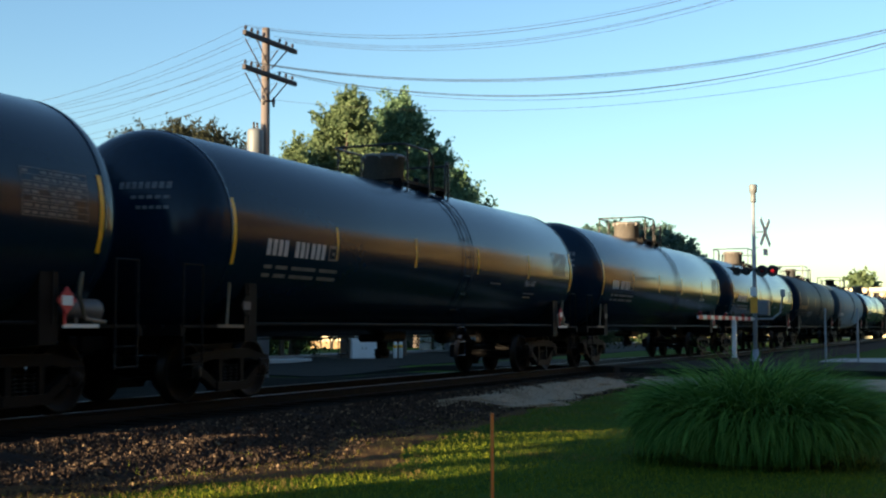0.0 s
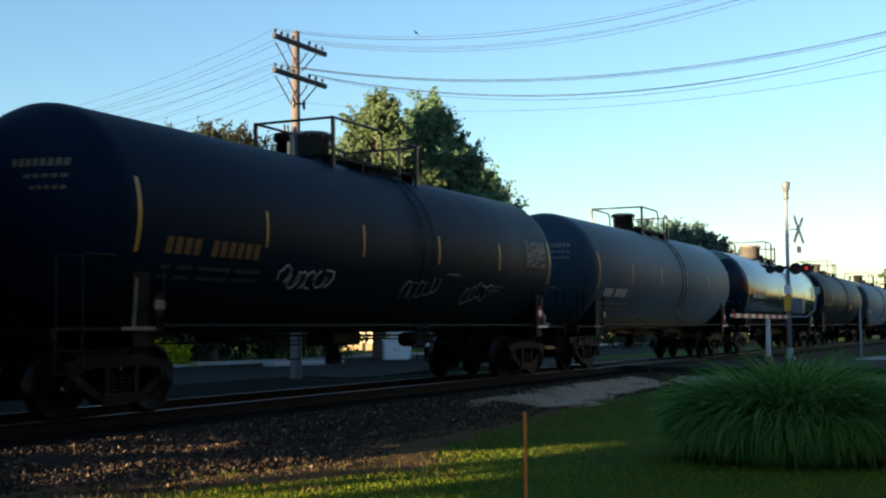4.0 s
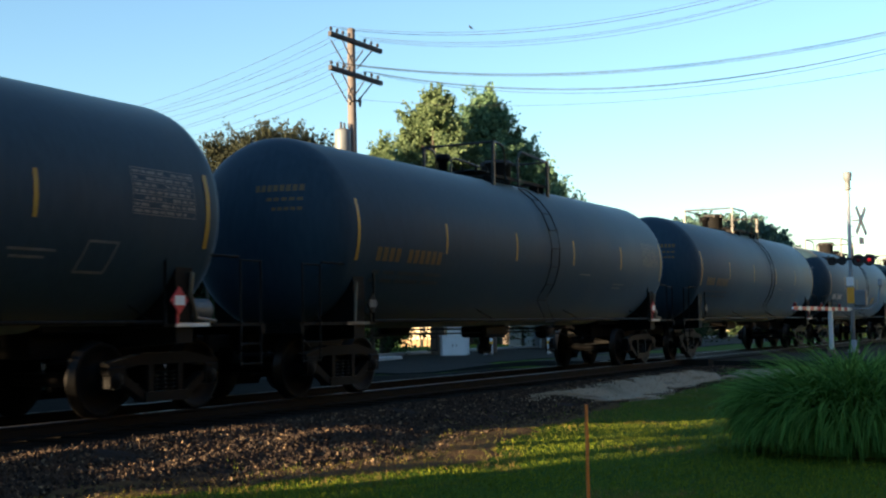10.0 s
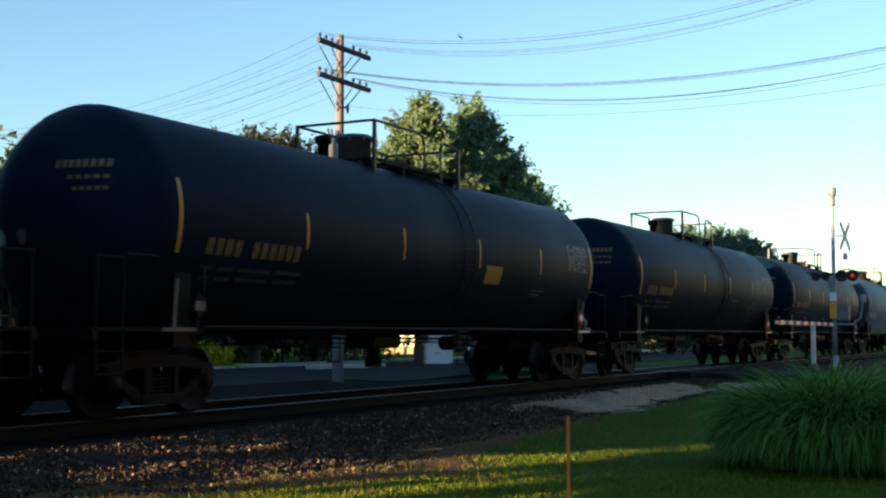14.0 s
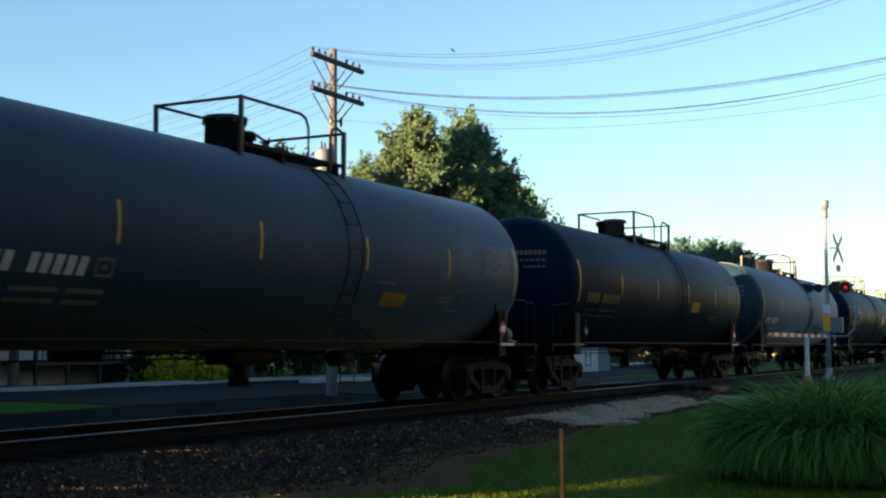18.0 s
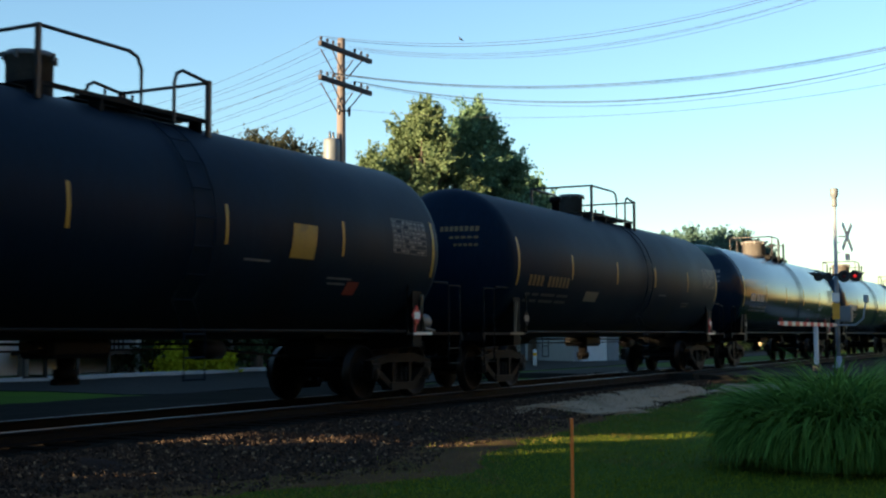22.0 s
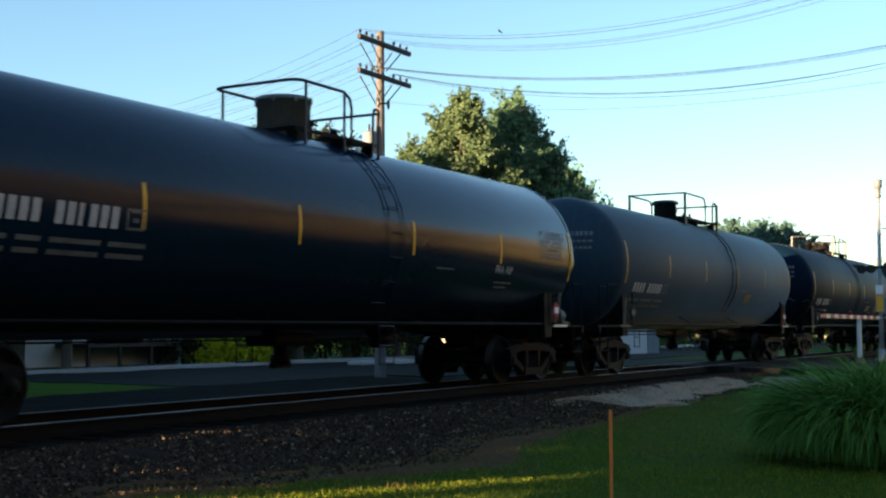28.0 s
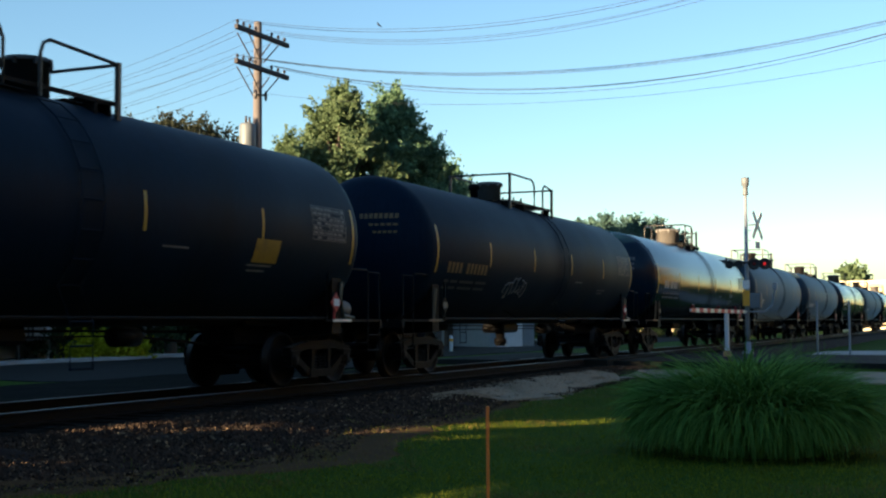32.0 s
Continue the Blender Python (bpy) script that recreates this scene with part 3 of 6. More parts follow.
def wheelset_mesh():
    s = Shape()
    r = 0.457
    for y in (-0.7525, 0.7525):
        o = 1 if y > 0 else -1
        prof = [(-0.075 * o, 0.10), (-0.075 * o, r + 0.027), (-0.045 * o, r + 0.024), (-0.035 * o, r + 0.004), (0.06 * o, r - 0.002), (0.062 * o, r - 0.05), (0.02 * o, r - 0.08), (0.0, 0.17), (0.085 * o, 0.13), (0.085 * o, 0.09)]
        s.lathe([(a + y, q) for a, q in prof], "y", n=26)
    s.lathe([(-1.02, 0.075), (-0.66, 0.085), (0.66, 0.085), (1.02, 0.075)], "y", n=10)
    me = s.mesh("wheelset", IRON, TREAD)
    for p in me.polygons:
        c = p.center
        if math.hypot(c.x, c.z) > 0.44:
            p.material_index = 1
    return me

def side_frame_mesh():
    """Cast truck side: top member, slanted tension members, columns, journal ends."""
    s = Shape()
    t = 0.075
    def bar(x0, z0, x1, z1, w, d=t):
        a = math.atan2(z1 - z0, x1 - x0)
        n = (-math.sin(a) * w / 2, math.cos(a) * w / 2)
        p = [(x0 - n[0], z0 - n[1]), (x1 - n[0], z1 - n[1]), (x1 + n[0], z1 + n[1]), (x0 + n[0], z0 + n[1])]
        v = [(x, y, z) for y in (-d, d) for x, z in p]
        s.add(v, [(0, 1, 2, 3), (7, 6, 5, 4), (0, 4, 5, 1), (1, 5, 6, 2), (2, 6, 7, 3), (3, 7, 4, 0)])
    bar(-1.02, 0.60, -0.45, 0.70, 0.13)
    bar(-0.47, 0.70, 0.47, 0.70, 0.15)
    bar(0.45, 0.70, 1.02, 0.60, 0.13)
    bar(-0.86, 0.52, -0.36, 0.22, 0.11)
    bar(0.86, 0.52, 0.36, 0.22, 0.11)
    bar(-0.40, 0.22, 0.40, 0.22, 0.13, 0.10)
    bar(-0.28, 0.2, -0.28, 0.68, 0.09)
    bar(0.28, 0.2, 0.28, 0.68, 0.09)
    for x in (-0.889, 0.889):
        s.box(x - 0.15, x + 0.15, -0.10, 0.10, 0.50, 0.62, 0.02)
        s.box(x - 0.13, x - 0.095, -0.09, 0.09, 0.36, 0.52)
        s.box(x + 0.095, x + 0.13, -0.09, 0.09, 0.36, 0.52)
    return s.mesh("side_frame", IRON)

def spring_mesh():
    s = Shape()
    for x in (-0.16, 0.0, 0.16):
        pts = [(x + 0.062 * math.cos(k * 1.05), 0.062 * math.sin(k * 1.05), 0.285 + 0.0085 * k) for k in range(30)]
        s.tube(pts, 0.014, 4)
    return s.mesh("coil_spring", IRON)

def bearing_mesh(o):
    s = Shape()
    s.lathe([(0.92 * o, 0.12), (1.05 * o, 0.12), (1.07 * o, 0.105), (1.09 * o, 0.07), (1.10 * o, 0.0)], "y", n=12)
    return s.mesh("bearing_cap", IRON)

WHEELSET, SIDE_FRAME, SPRING = wheelset_mesh(), side_frame_mesh(), spring_mesh()
CAPS = {o: bearing_mesh(o) for o in (-1, 1)}

def truck(parent, x):
    b = Shape()
    b.box(-0.2, 0.2, -0.9, 0.9, 0.42, 0.66, 0.05)
    b.lathe([(0.62, 0.2), (0.74, 0.2)], "z", n=14)
    b.box(-0.95, 0.95, -0.05, 0.05, 0.30, 0.36)
    for q in (-0.36, 0.36):
        b.tube([(q, -0.80, 0.40), (q, 0.80, 0.40)], 0.05, 6)
    t = part("truck", b, IRON, parent, "cast steel four-wheel truck", pose(x, 0, 0))
    for o in (-1, 1):
        part("side_frame", SIDE_FRAME, None, t, "", pose(0, 0.98 * o, 0))
        part("coil_spring", SPRING, None, t, "", pose(0, 0.98 * o, 0))
        w = part("wheelset", WHEELSET, None, t, "steel wheels on an axle", pose(0.889 * o, 0, 0.457))
        w["side"] = o
    for o in (-1, 1):
        for q in (-0.889, 0.889):
            part("bearing_cap", CAPS[o], None, t, "", pose(q, 0, 0.457))
    return t

STYLE = {
    "new": dict(R=1.57, zc=2.50, half=7.73, paint=TANK_GLOSS, ink=WHITE_INK, gear=(-0.58, 1.66, 0.15, 0.42, 0.6), drop=0.87),
    "black": dict(R=1.53, zc=2.56, half=7.28, paint=TANK_BLACK, ink=GOLD_INK, gear=(-1.24, 1.93, -0.6, 0.29, 0.52), drop=0.55),
    "rear": dict(R=1.53, zc=2.56, half=7.28, paint=TANK_BLACK, ink=GOLD_INK, gear=(-0.95, 1.75, 0.85, 0.31, 0.5), drop=-0.42),
    "plain": dict(R=1.53, zc=2.56, half=7.28, paint=TANK_GREY, ink=GOLD_INK, gear=(-0.95, 1.75, 0.85, 0.31, 0.5), drop=-0.42),
    "gold": dict(R=1.53, zc=2.56, half=7.28, paint=TANK_GREY, ink=GOLD_INK, gear=(-1.24, 1.93, -0.6, 0.29, 0.52), drop=0.55),
    "pale": dict(R=1.53, zc=2.56, half=7.28, paint=TANK_BLACK, ink=WHITE_INK, gear=(-0.95, 1.55, 0.75, 0.31, 0.5), drop=-0.42),
    "dusty": dict(R=1.53, zc=2.56, half=7.28, paint=TANK_GREY, ink=WHITE_INK, gear=(-0.98, 1.86, -0.32, 0.31, 0.52), drop=0.8),
}

def f_(e):
    return 1 if e < 0 else -1

def tank_car(kind, label):
    st = STYLE[kind]
    R, zc, half, ink = st["R"], st["zc"], st["half"], st["ink"]
    CAR = LENGTH[kind]
    car = thing("tank_car", label, "tank car", group="tank cars of the train")
    head = 0.88 if kind == "new" else 0.8
    prof = [(half + head * math.sin(radians(a)), R * math.cos(radians(a))) for a in range(0, 91, 9)]
    prof[-1] = (half + head, 0.0)
    full = [(-x, r) for x, r in reversed(prof)] + [(-half / 3, R), (half / 3, R)] + prof
    part("tank", Shape().lathe(full, "x", (0, 0, zc), 72), st["paint"], car, "long round-ended steel tank")
    # bands at the head welds
    for x in (-half, half) if kind == "new" else ():
        part("seam_band", Shape().lathe([(x - 0.03, R - 0.01), (x - 0.03, R + 0.007), (x + 0.03, R + 0.007), (x + 0.03, R - 0.01)], "x", (0, 0, zc), 60), st["paint"], car)
    # draft sills, bolsters, decks and couplers
    for o in (-1, 1):
        s = Shape()
        s.box(o * (half - 1.9), o * (CAR / 2 - 0.55), -0.32, 0.32, 0.72, 1.12, 0.02)
        s.box(o * (half - 1.9), o * (half - 0.1), -0.5, 0.5, 1.02, 1.3, 0.03)
        part("draft_sill", s, IRON, car)
        x = o * 6.95
        s = Shape()
        v = []
        for i in range(13):
            a = radians(-90 - 62 + 124 * i / 12)
            v += [(x - 0.16, R * math.cos(a), zc + R * math.sin(a)), (x + 0.16, R * math.cos(a), zc + R * math.sin(a)), (x + 0.16, R * 0.93 * math.cos(a) * 1.08, 0.80 + 0.1 * abs(math.cos(a))), (x - 0.16, R * 0.93 * math.cos(a) * 1.08, 0.80 + 0.1 * abs(math.cos(a)))]
        s.add(v, [q for i in range(12) for q in ((4 * i, 4 * i + 1, 4 * i + 5, 4 * i + 4), (4 * i + 1, 4 * i + 2, 4 * i + 6, 4 * i + 5), (4 * i + 2, 4 * i + 3, 4 * i + 7, 4 * i + 6), (4 * i + 3, 4 * i, 4 * i + 4, 4 * i + 7))] + [(0, 3, 2, 1), (48, 49, 50, 51)])
        part("body_bolster", s, IRON, car, "saddle that carries the tank")
        s = Shape()
        d0, d1 = half - 0.75, CAR / 2 - 0.42
        for k in range(9):
            y = -1.38 + k * 0.31
            s.box(o * d0 if abs(y) > 0.9 else o * (half + 0.35), o * d1, y, y + 0.27, 1.09, 1.135)
        s.box(o * (d1 - 0.1), o * d1, -1.4, 1.4, 0.98, 1.09)
        part("end_deck", s, IRON, car, "grated end deck")["kind"] = "stuff"
        s = Shape()
        s.box(o * (CAR / 2 - 0.55), o * (CAR / 2 - 0.12), -0.10, 0.10, 0.77, 0.98, 0.03)
        s.box(o * (CAR / 2 - 0.16), o * (CAR / 2 + 0.04), -0.16, 0.06, 0.72, 1.02, 0.04)
        s.tube([(o * (CAR / 2 - 0.5), 0.3, 0.85), (o * (CAR / 2 - 0.3), 0.28, 0.55), (o * (CAR / 2 + 0.0), 0.2, 0.48)], 0.03, 5)
        part("coupler", s, IRON, car, "cast coupler with its air hose")
        for e in (-1, 1):
            y = 1.38 * e
            s = Shape()
            xa, xb = o * (half - 0.72), o * (CAR / 2 - 0.5)
            s.tube([(xa, y, 1.13), (xa, y, 1.95), (xa + o * 0.06, y, 2.02), (xb - o * 0.5, y, 2.02)] if kind != "new" else [(xa, y, 1.13), (xa, y, 2.12)], 0.022, 5)
            part("end_handrail", s, IRON, car, "bent end handrail")
            s = Shape()
            s.tube([(xb, y, 0.55), (xb, y, 2.0)], 0.017, 5)
            s.tube([(xb - o * 0.45, y, 0.55), (xb - o * 0.45, y, 2.0)], 0.017, 5)
            for z in (0.58, 0.85, 1.98):
                s.tube([(xb, y, z), (xb - o * 0.45, y, z)], 0.013, 5)
            part("corner_ladder", s, IRON, car, "corner ladder of thin rungs")
            if o > 0:
                part("grab_post", Shape().tube([(o * (half - 0.2), y, 1.78), (o * (half - 0.24), y, 1.5), (o * (half - 0.12), y, 1.2), (o * (half + 0.25), y, 1.16)], 0.03, 6), BEIGE, car, "pale dusty grab post")
            part("deck_tape", Shape().box(o * (half - 0.55), o * (half + 0.1), y - 0.006 + 0.03 * e, y + 0.006 + 0.03 * e, 1.09, 1.14), WHITE_TAPE if o > 0 else BEIGE, car, "white reflective tape" if o > 0 else "dirty reflective tape")
        truck(car, o * 6.95)
    # side pipes, outlet, brake gear
    for e in (-1, 1):
        s = Shape()
        s.tube([(-half + 0.7, 1.33 * e, 1.15), (half - 0.7, 1.33 * e, 1.15)], 0.028, 6)
        for k in range(4):
            x = -half + 0.9 + k * (2 * half - 1.8) / 3
            s.tube([(x, 1.33 * e, 1.15), (x, 0.95 * e, zc - math.sqrt(R * R - 0.9025))], 0.010, 4)
        part("side_rail", s, IRON, car, "long side rail under the tank")
    s = Shape()
    s.lathe([(0.52, 0.12), (0.52, 0.16), (0.66, 0.16), (0.66, 0.11), (1.1, 0.14)], "z", (0.1, 0, 0), 14)
    s.box(-0.45, 0.65, -0.3, 0.3, 0.80, 1.06, 0.06)
    s.box(-0.1, 0.3, -0.06, 0.06, 0.46, 0.54)
    part("bottom_outlet", s, IRON, car, "bottom outlet valve with skid")
    s = Shape()
    s.lathe([(-3.5, 0.0), (-3.48, 0.10), (-3.42, 0.12), (-2.68, 0.12), (-2.62, 0.10), (-2.6, 0.0)], "x", (0, 0.35, 0.99), 14)
    s.tube([(-2.62, 0.35, 0.99), (2.4, 0.2, 0.97), (5.2, 0.1, 0.93)], 0.02, 5)
    part("air_reservoir", s, IRON, car, "brake air reservoir")
    s = Shape()
    s.lathe([(2.3, 0.0), (2.31, 0.14), (2.85, 0.14), (2.86, 0.0)], "x", (0, -0.3, 0.88), 12)
    s.tube([(2.85, -0.3, 0.88), (4.9, -0.1, 0.74)], 0.022, 5)
    s.tube([(-5.2, 0, 0.9), (2.3, -0.3, 0.9)], 0.014, 5)
    part("brake_cylinder", s, IRON, car, "brake cylinder and rods")
    # fittings on top
    x0, x1, xm, rm, hm = st["gear"]
    top = zc + R
    s = Shape()
    s.lathe([(top - 0.12, rm), (top + hm - 0.07, rm), (top + hm - 0.07, rm + 0.03), (top + hm - 0.03, rm + 0.03), (top + hm - 0.02, rm + 0.02), (top + hm + 0.01, rm), (top + hm + 0.03, 0.0)], "z", (xm, 0, 0), 32)
    for k in range(8):
        a = k * math.pi / 4 + 0.3
        s.box(xm + (rm + 0.03) * math.cos(a) - 0.02, xm + (rm + 0.03) * math.cos(a) + 0.02, (rm + 0.03) * math.sin(a) - 0.02, (rm + 0.03) * math.sin(a) + 0.02, top + hm - 0.11, top + hm - 0.01)
    part("manway_housing", s, STEEL_GREY if kind == "black" else BLACK if kind != "new" else DULL_STEEL, car, "round bolted manway housing")
    s = Shape()
    for k in range(4):
        y = -0.72 + k * 0.38
        for xa, xb in ((x0, xm - rm - 0.06), (xm + rm + 0.06, x1)):
            s.box(xa, xb, y, y + 0.32, top + 0.0, top + 0.02)
    s.box(x0, x1, -0.76, -0.72, top - 0.04, top + 0.02)
    s.box(x0, x1, 0.8, 0.84, top - 0.04, top + 0.02)
    for x in (x0 + 0.1, xm + rm + 0.2, x1 - 0.1):
        for e in (-1, 1):
            s.box(x - 0.03, x + 0.03, e * 0.55, e * 0.75, top - 0.26, top - 0.02)
    part("top_platform", s, IRON, car, "grated platform round the manway")
    if kind == "new":
        part("vent_valve", Shape().lathe([(top - 0.04, 0.10), (top + 0.30, 0.10), (top + 0.30, 0.14), (top + 0.36, 0.14), (top + 0.38, 0.0)], "z", (xm + 0.75, 0.1, 0), 12), IRON, car, "capped vent valve")
        part("gauge_cap", Shape().lathe([(top - 0.04, 0.07), (top + 0.22, 0.07), (top + 0.24, 0.0)], "z", (xm + 0.95, -0.3, 0), 10), IRON, car)
        part("safety_valve", Shape().lathe([(top - 0.04, 0.16), (top + 0.16, 0.16), (top + 0.19, 0.0)], "z", (xm + 1.25, 0.05, 0), 14), IRON, car)
    else:
        xh = 0.72 if kind not in ("plain", "pale", "rear") else -0.4
        hatch = Shape().lathe([(top - 0.06, 0.36), (top + 0.10, 0.36), (top + 0.11, 0.39), (top + 0.15, 0.39), (top + 0.17, 0.3), (top + 0.18, 0.0)], "z", (xh, 0, 0), 24)
        for k in range(8):
            c, q = xh + 0.37 * math.cos(k * 0.785), 0.37 * math.sin(k * 0.785)
            hatch.tube([(c, q, top + 0.08), (c, q, top + 0.24)], 0.02, 5)
        part("hatch", hatch, IRON, car, "low round hatch with eye bolts")
        part("safety_valve", Shape().lathe([(top - 0.08, 0.10), (top + 0.24, 0.10), (top + 0.25, 0.15), (top + 0.36, 0.15), (top + 0.38, 0.12), (top + 0.40, 0.0)], "z", (-1.62 if kind != "dusty" else 0.25, 0.0, 0), 14), IRON, car, "capped safety valve")
    s = Shape()
    zr, ym, xd = top + (0.72 if kind == "new" else 0.66), 0.80, st["drop"]
    if kind == "new":
        side = lambda y: [(xd, y, top - 0.1), (xd, y, zr - 0.22), (xd - 0.06, y, zr - 0.08), (xd - 0.22, y, zr)]
        s.tube(side(-ym) + [(x0 + 0.16, -ym, zr), (x0 + 0.05, -ym + 0.04, zr), (x0, -ym + 0.16, zr), (x0, ym - 0.16, zr), (x0 + 0.05, ym - 0.04, zr), (x0 + 0.16, ym, zr)] + side(ym)[::-1], 0.026, 6)
        for e in (-1, 1):
            y = e * ym
            for xp in (x0 + 0.22, xd - 0.2):
                s.tube([(xp, y, top - 0.22), (xp, y, zr)], 0.022, 6)
            s.tube([(x1 - 0.16, y, top - 0.12), (x1 - 0.16, y, zr - 0.24), (x1 - 0.12, y, zr - 0.15), (x1 - 0.05, y, zr - 0.13), (x1 + 0.02, y, zr - 0.17), (x1 + 0.03, y, zr - 0.26)], 0.024, 6)
            s.tube([(x1, y, top - 0.24), (x1, y, zr - 0.16)], 0.024, 6)
        s.tube([(x1, -ym, zr - 0.2), (x1, ym, zr - 0.2)], 0.024, 6)
    else:
        xu = xd + 0.65
        for e in (-1, 1):
            y = e * ym
            s.box(x0 - 0.028, x0 + 0.028, y - 0.028, y + 0.028, top - 0.22, zr + 0.02)
            s.tube([(x0, y, zr), (xd - 0.24, y, zr), (xd - 0.08, y, zr - 0.05), (xd, y, zr - 0.2), (xd, y, top - 0.1)], 0.025, 6)
            s.tube([(xu, y, top - 0.15), (xu, y, zr - 0.26), (xu + 0.05, y, zr - 0.12), (xu + 0.17, y, zr - 0.06), (x1, y, zr - 0.13)], 0.025, 6)
            s.box(x1 - 0.035, x1 + 0.035, y - 0.03, y + 0.03, top - 0.36, zr - 0.1)
        s.tube([(x0, -ym, zr), (x0, ym, zr)], 0.025, 6)
        s.tube([(x1, -ym, zr - 0.13), (x1, ym, zr - 0.13)], 0.025, 6)
    part("top_railing", s, RAILING, car, "tubular safety railing with rounded corners")
    # grey reservoir on the trailing deck, post at the leading strip
    s = Shape().lathe([(half - 0.32, 0.0), (half - 0.3, 0.10), (half - 0.24, 0.15), (half + 0.36, 0.15), (half + 0.42, 0.10), (half + 0.44, 0.0)], "x", (0, -1.12, 1.31), 16)
    s.box(half - 0.15, half - 0.09, -1.24, -1.0, 1.13, 1.22).box(half + 0.2, half + 0.26, -1.24, -1.0, 1.13, 1.22)
    part("deck_reservoir", s, STEEL_GREY, car, "dusty grey air reservoir on the end deck")
    for e in (-1, 1):
        part("side_post", Shape().tube([(-half + 0.1, 1.42 * e, 1.14), (-half + 0.1, 1.46 * e, 1.75)], 0.022, 6), BEIGE, car, "pale dusty side post")
    # ladders to the top
    for e in (-1, 1):
        s = Shape()
        xl = (xd + x1) / 2 - 0.3
        arc = [radians(a) for a in range(58, -41, -14)]
        for q in (-0.21, 0.21):
            s.tube([(xl + q, e * (R + 0.04) * math.cos(a), zc + (R + 0.04) * math.sin(a)) for a in arc] + [(xl + q, e * 1.4, 1.1), (xl + q, e * 1.4, 0.5)], 0.012, 5)
        for a in arc:
            s.tube([(xl - 0.21, e * (R + 0.04) * math.cos(a), zc + (R + 0.04) * math.sin(a)), (xl + 0.21, e * (R + 0.04) * math.cos(a), zc + (R + 0.04) * math.sin(a))], 0.010, 5)
        for z in (1.1, 0.8, 0.52):
            s.tube([(xl - 0.21, e * 1.4, z), (xl + 0.21, e * 1.4, z)], 0.015, 5)
        part("ladder", s, IRON if st["paint"] is TANK_GREY else st["paint"], car, "side ladder curved round the tank")
    # tape, stencils and signs on both sides
    for e in (-1, 1):
        count = 6
        for k in range(count):
            x = -half + 0.035 + k * (2 * half - 0.145) / (count - 1)
            ends = k in (0, count - 1)
            a0, a1 = (-15, 18) if ends else (-7, 10)
            w = 0.075 if ends else 0.062
            part("reflective_strip", on_tank(R, zc, x, x + w, a0 - 3, a1, e, 0.01 if ends else 0.005, 6), YELLOW if kind == "new" else YELLOW_WORN, car, "yellow reflective strip")
        f = -e
        def rect(xa, xb, za, zb, lift=0.005):
            xa, xb = (xa, xb) if e < 0 else (-xb, -xa)
            return on_tank(R, zc, xa, xb, height_angle(R, zc, za), height_angle(R, zc, zb), e, lift, 4)
        if kind == "new":
            xs, zm, pitch, text = -half + 0.95, zc - 0.3, 0.165, "MMMM 221600"
        elif kind in ("black", "rear", "plain", "gold"):
            xs, zm, pitch, text = -half + 0.65, zc - 0.46, 0.2, "MMMM 202000"
        else:
            xs, zm, pitch, text = -half + 0.68, zc - 0.66, 0.19, "MMMM 32600"
        hgt = 0.25 if kind == "new" else 0.22
        ta = xs if e < 0 else -(xs + pitch * len(text))
        part("reporting_mark", bars(R, zc, ta, zm, zm + hgt, text, pitch, 0.68, e, 0.08 * f), ink, car, "row of painted stencil bars")["kind"] = "stuff"
        s = Shape()
        for r in range(2):
            xx = xs
            for w in (0.22, 0.34, 0.75, 0.6):
                q = rect(xx, xx + w, zm - 0.2 - r * 0.13, zm - 0.2 - r * 0.13 + 0.055)
                s.add(q.v, q.f, True)
                xx += w + 0.12
        part("data_stencil", s, FAINT_INK if ink is GOLD_INK else DIM_INK, car, "two lines of stencilled data")["kind"] = "stuff"
        if kind not in ("black", "rear", "plain", "gold"):
            s, xx, w = Shape(), xs + pitch * (len(text) + 0.5) , 0.3
            for q in (rect(xx, xx + w, zm, zm + 0.03), rect(xx, xx + w, zm + hgt - 0.03, zm + hgt), rect(xx, xx + 0.03, zm, zm + hgt), rect(xx + w - 0.03, xx + w, zm, zm + hgt), rect(xx + 0.1, xx + 0.2, zm + 0.09, zm + 0.14), rect(xx + 0.07, xx + 0.23, zm + 0.2, zm + 0.23)):
                s.add(q.v, q.f, True)
            part("gauge_mark", s, DIM_INK, car, "small boxed stencil")["kind"] = "stuff"
        s = Shape()
        xa, xb, z0 = half - 1.45, half - 0.32, zc - 0.12
        for r in range(8):
            z = z0 + 0.08 * r
            q = rect(xa, xb, z, z + 0.011)
            s.add(q.v, q.f, True)
            if r < 7:
                xx = xa + 0.03
                while xx < xb - 0.1:
                    w = 0.06 + 0.09 * random.random()
                    if random.random() < 0.8:
                        q = rect(xx, min(xx + w, xb), z + 0.025, z + 0.062)
                        s.add(q.v, q.f, True)
                    xx += w + 0.035
        for x in (xa, (xa + xb) / 2, xb - 0.012):
            q = rect(x, x + 0.012, z0, z0 + 0.57)
            s.add(q.v, q.f, True)
        part("test_table", s, DIM_INK, car, "ruled table of stencilled test dates")["kind"] = "stuff"
        s = Shape()
        for xx, zz, w in ((half - 3.25, zc - 0.62, 0.7), (half - 3.2, zc - 0.7, 0.5), (half - 5.4, zc - 0.45, 0.6)):
            q = rect(xx, xx + w, zz, zz + (0.11 if zz > zc - 0.55 and w < 0.6 else 0.03))
            s.add(q.v, q.f, True)
        part("side_stencil", s, DIM_INK, car)["kind"] = "stuff"
